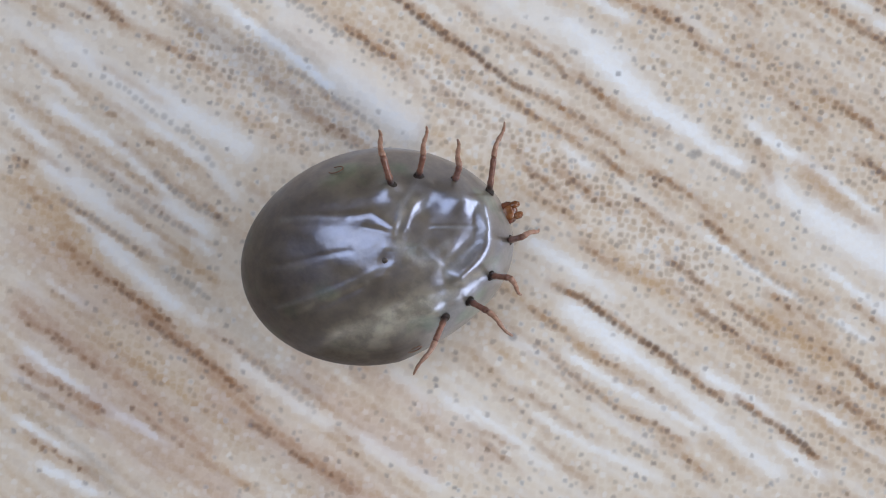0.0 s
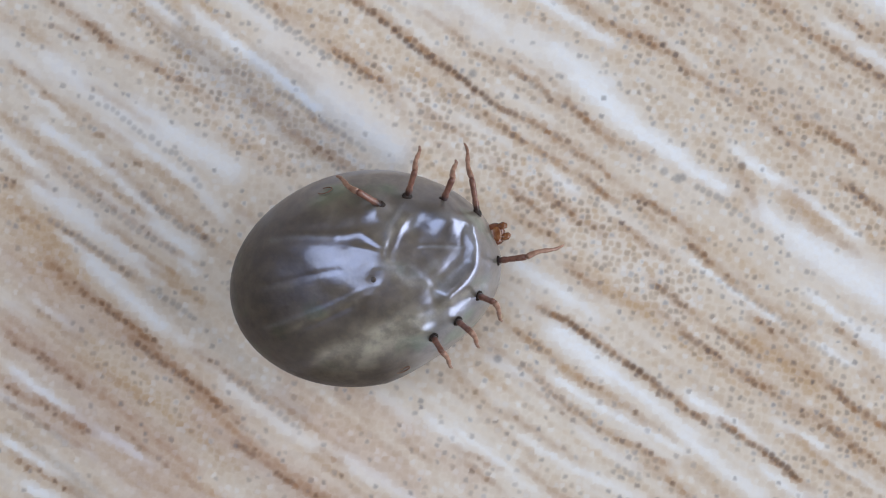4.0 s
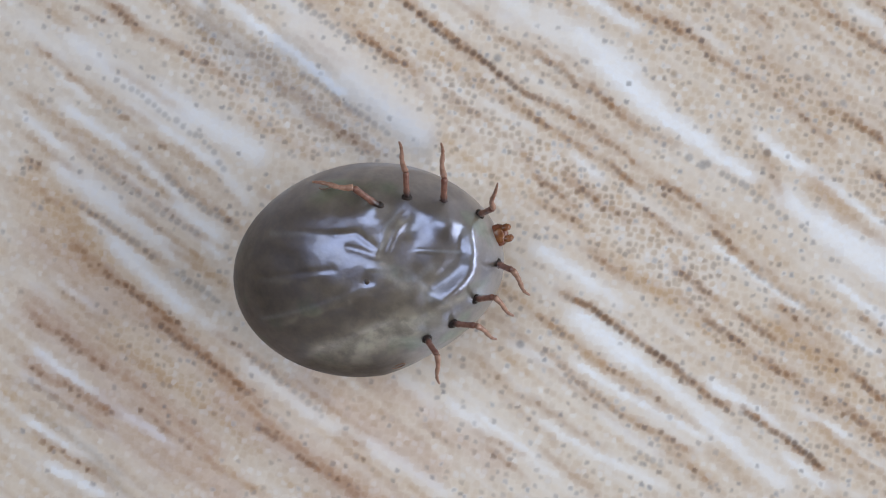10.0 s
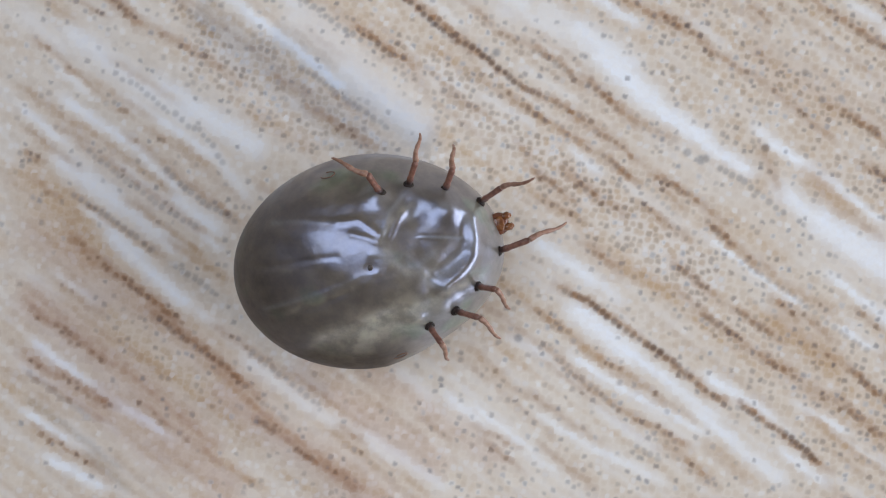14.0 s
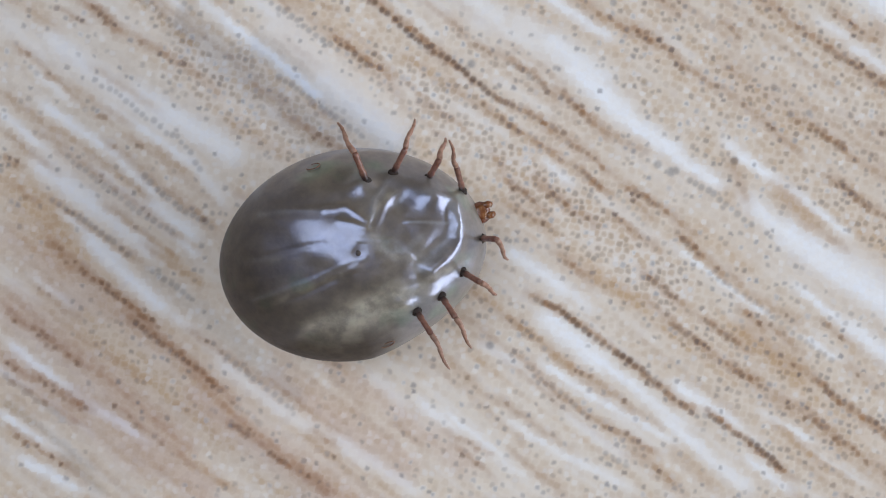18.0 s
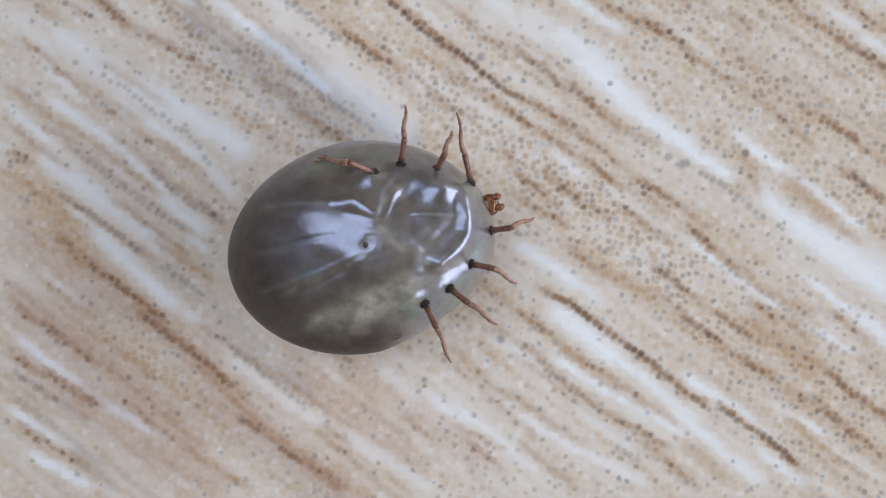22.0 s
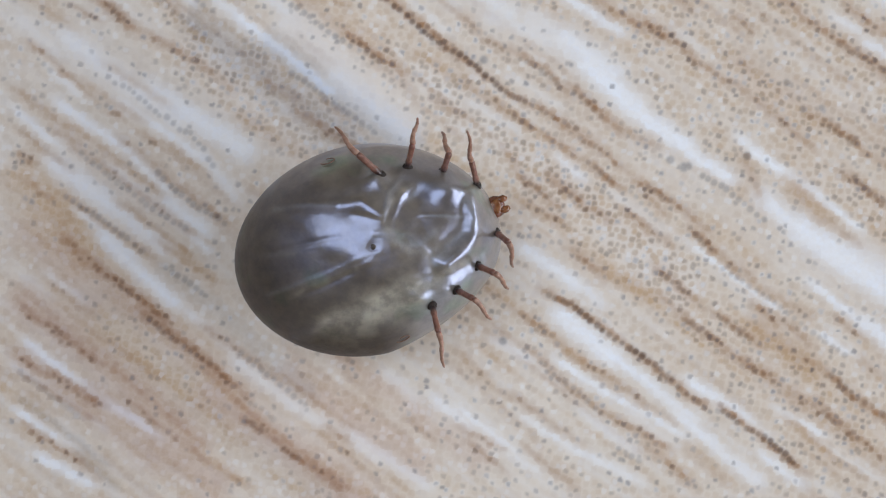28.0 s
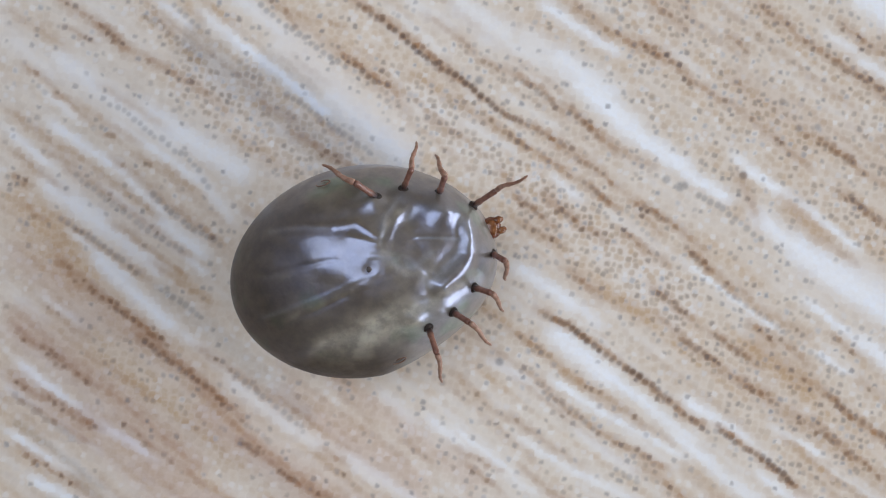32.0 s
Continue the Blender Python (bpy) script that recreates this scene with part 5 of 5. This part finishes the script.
    swing(legs["R4"], [
            (0, 6, 69, -174, -49), (0.5, 1, 74, -170, -40), (1, -44, 78, -164, -41), (1.5, -10, 59, -83, -76), (2, -5, 28, 7, -60), (2.267, -9, 51, -118, -67),
            (2.5, -20, 74, -131, -29), (3, -40, 76, -127, -42), (3.267, -16, 59, -121, -65), (3.5, -9, 42, 6, -71), (5.5, -14, 34, 18, -49), (5.9, -16, 27, -1, -61),
            (6.1, -21, 19, -13, -55), (6.3, -10, 42, -109, -64), (6.5, 15, 63, -146, -21), (7, 26, 60, -153, -26), (7.267, 17, 50, -140, -60), (7.5, 12, 40, -39, -80),
            (8, 12, 30, -2, -43), (8.5, -2, 40, -29, -78), (8.733, 7, 53, -136, -57), (9, 22, 64, -150, -17), (9.5, -18, 59, -118, -50), (10, -23, 64, -118, -43),
            (10.5, -40, 65, -126, -50), (11, -65, 46, -24, -43), (11.5, -66, 59, -75, -63), (12, -11, 66, -135, -32), (12.5, 29, 67, -153, -27), (12.733, 14, 64, -158, -51),
            (13, 3, 59, 177, -71), (13.5, 6, 22, 2, -41), (15.5, -18, 51, -14, -80), (16, -56, 68, -133, -50), (16.5, -64, 64, -159, -79), (17, -18, 48, -89, -88),
            (17.5, -8, 22, 14, -49), (17.733, -12, 45, -107, -79), (18, -22, 68, -141, -39), (18.5, -16, 71, -146, -22), (18.633, -13, 64, -152, -39), (18.733, -12, 57, -159, -56),
            (19, -10, 42, 94, -81), (19.5, -11, 32, 51, -72), (19.733, -12, 52, -164, -63), (19.867, -13, 62, -156, -42), (20, -15, 71, -149, -22), (20.133, -11, 63, -157, -43),
            (20.267, -9, 55, -167, -66), (20.5, -6, 37, 43, -64), (21, -49, 63, 144, -43), (21.5, -56, 64, 155, -39), (22, -11, 55, 144, -70), (22.5, 1, 25, 19, -50),
            (23, -1, 17, 12, -49), (23.5, -27, 49, -168, -81), (24, -62, 65, -153, -51), (24.5, -36, 41, -22, -77), (25, -70, 61, 171, -59), (25.5, -13, 46, 46, -80),
            (26, 2, 24, 16, -44), (26.5, -38, 53, -76, -73), (28.5, -64, 66, -151, -48), (28.733, -44, 72, -146, -36), (29, -13, 74, -142, -18), (29.133, -11, 68, -151, -38),
            (29.267, -9, 62, -162, -59), (29.5, -8, 49, 69, -70), (30, -68, 62, 171, -58), (30.5, -55, 64, -148, -56), (31, -22, 53, 164, -82), (32, -51, 67, -151, -38)])
    swing(legs["R3"], [
            (0, -20, 53, -118, -49), (0.5, -17, 56, -113, -46), (1, -32, 53, -118, -62), (1.5, -26, 52, -115, -59), (2, -39, 53, -133, -60), (2.5, -49, 51, -144, -63),
            (3, -32, 55, -117, -47), (3.5, -41, 57, -126, -55), (5.5, -28, 63, -128, -44), (5.9, -24, 61, -130, -48), (6.1, -8, 45, -99, -55), (6.5, 3, 44, -89, -43),
            (7, -12, 38, -79, -61), (7.5, -6, 35, -75, -55), (8, -13, 25, -57, -52), (8.5, -5, 41, -100, -47), (9, -7, 48, -102, -50), (9.5, -3, 45, -102, -44),
            (10, -0, 46, -100, -38), (10.5, -8, 49, -106, -46), (11, 2, 54, -105, -34), (11.5, -16, 50, -115, -55), (12, -10, 46, -106, -45), (12.5, -20, 47, -109, -49),
            (13, -7, 52, -109, -36), (13.5, -10, 49, -106, -40), (15.5, -48, 53, -125, -65), (16, -39, 52, -105, -62), (16.5, -39, 53, -108, -57), (17, -46, 48, -109, -70),
            (17.5, -38, 42, -96, -70), (18, -49, 44, -133, -85), (18.5, -46, 41, -106, -84), (19, -30, 45, -97, -68), (19.5, -33, 47, -104, -70), (20, -42, 38, -39, -84),
            (20.5, -42, 36, -4, -80), (21, -27, 41, -50, -67), (21.5, -37, 34, -4, -67), (22, -29, 41, -48, -65), (22.5, -39, 43, -76, -75), (23, -47, 49, -123, -73),
            (23.5, -51, 45, -128, -75), (24, -35, 48, -100, -70), (24.5, -45, 43, -97, -84), (25, -63, 42, 156, -83), (25.5, -50, 48, -140, -74), (26, -54, 46, -148, -80),
            (26.5, -41, 51, -122, -67), (28.5, -43, 49, -128, -73), (29, -37, 55, -118, -65), (29.5, -37, 57, -119, -63), (30, -32, 54, -115, -67), (30.5, -32, 47, -104, -76),
            (31, -24, 48, -88, -64), (32, -36, 50, -117, -62)])
    swing(legs["R2"], [
            (0, -44, 52, -40, -58), (0.5, -41, 54, -115, -66), (1, -27, 59, -129, -46), (1.5, -42, 59, -146, -58), (2, -39, 62, -143, -55), (2.5, -50, 62, -155, -60),
            (3, -49, 62, -155, -61), (3.5, -49, 63, -156, -57), (5.5, -94, 60, -47, -76), (5.9, -89, 63, -47, -67), (6.1, -33, 65, -90, -22), (6.5, -12, 67, -113, -22),
            (7, -7, 53, -115, -40), (7.5, -9, 47, -107, -50), (8, -3, 44, -91, -48), (8.5, -20, 32, -57, -55), (9, -17, 36, -72, -58), (9.5, -15, 30, -79, -58),
            (10, -12, 38, -88, -56), (10.5, -22, 27, -55, -61), (11, -17, 32, -50, -42), (11.5, -27, 36, -26, -43), (12, -21, 37, -37, -41), (12.5, -25, 32, -38, -48),
            (13, -31, 28, -31, -53), (13.5, -22, 31, -57, -45), (15.5, -63, 51, -93, -82), (16, -64, 57, -83, -76), (16.5, -64, 45, -39, -58), (17, -67, 40, -27, -51),
            (17.5, -70, 31, -17, -44), (18, -75, 31, -7, -47), (18.5, -68, 39, -23, -42), (19, -72, 46, -11, -49), (19.5, -66, 41, -22, -47), (20, -62, 59, -128, -75),
            (20.5, -44, 42, -61, -64), (21, -46, 37, -17, -47), (21.5, -50, 29, -4, -42), (22, -56, 38, 2, -45), (22.5, -59, 32, -19, -58), (23, -62, 57, -166, -75),
            (23.5, -52, 36, -42, -81), (24, -49, 32, 4, -48), (24.5, -49, 34, 5, -42), (25, -53, 54, -125, -78), (25.5, -52, 52, -137, -79), (26, -47, 35, 3, -42),
            (26.5, -47, 30, 2, -36), (28.5, -45, 56, -119, -69), (29, -42, 38, -13, -45), (29.5, -50, 43, -0, -46), (30, -44, 43, -11, -41), (30.5, -48, 43, -6, -42),
            (31, -52, 42, -5, -40), (32, -50, 50, -48, -72)])
    swing(legs["R1"], [
            (0, -135, 43, -8, -37), (0.5, -140, 44, -1, -37), (1, -140, 47, 2, -41), (1.5, -128, 41, -21, -33), (2, -130, 41, -4, -34), (2.5, -107, 64, -22, -60),
            (3, -102, 70, 163, -65), (3.5, -82, 65, 172, -63), (5.5, -73, 61, -170, -69), (5.9, -59, 64, -140, -62), (6, -30, 65, -114, -46), (6.1, -4, 61, -103, -25),
            (6.5, -21, 56, -88, -32), (7, -32, 52, -71, -34), (7.5, -46, 51, -58, -46), (8, -40, 53, -58, -35), (8.5, -49, 46, -49, -38), (9, -51, 50, -49, -38),
            (9.5, -52, 48, -50, -29), (10, -57, 60, -100, -48), (10.5, -50, 67, -131, -39), (11, -73, 72, -122, -37), (11.5, -139, 63, -59, -73), (12, -134, 52, -41, -61),
            (12.5, -123, 48, -42, -49), (13, -75, 68, -103, -47), (13.5, -64, 59, -138, -54), (15.5, -71, 44, -22, -61), (16, -75, 34, -11, -38), (16.5, -74, 24, -13, -28),
            (17, -75, 30, -10, -30), (17.5, -79, 27, 2, -29), (18, -75, 33, -6, -31), (18.5, -73, 36, -11, -33), (19, -78, 38, -4, -44), (19.5, -78, 35, -3, -42),
            (20, -78, 37, -7, -42), (20.5, -79, 38, -4, -40), (21, -81, 41, -3, -40), (21.5, -79, 33, -8, -43), (22, -82, 35, -4, -46), (22.5, -85, 35, 0, -44),
            (23, -86, 29, -1, -47), (23.5, -81, 40, -13, -44), (24, -84, 42, -9, -46), (24.5, -87, 40, -8, -43), (25, -86, 37, -13, -41), (25.5, -92, 31, -2, -51),
            (26, -93, 28, -0, -47), (26.5, -91, 34, -9, -48), (28.5, -96, 31, -4, -50), (29, -95, 36, -10, -45), (29.5, -98, 37, -7, -53), (30, -95, 41, -15, -50),
            (30.5, -96, 37, -14, -53), (31, -102, 34, -5, -48), (32, -90, 31, -17, -67)])


motions()
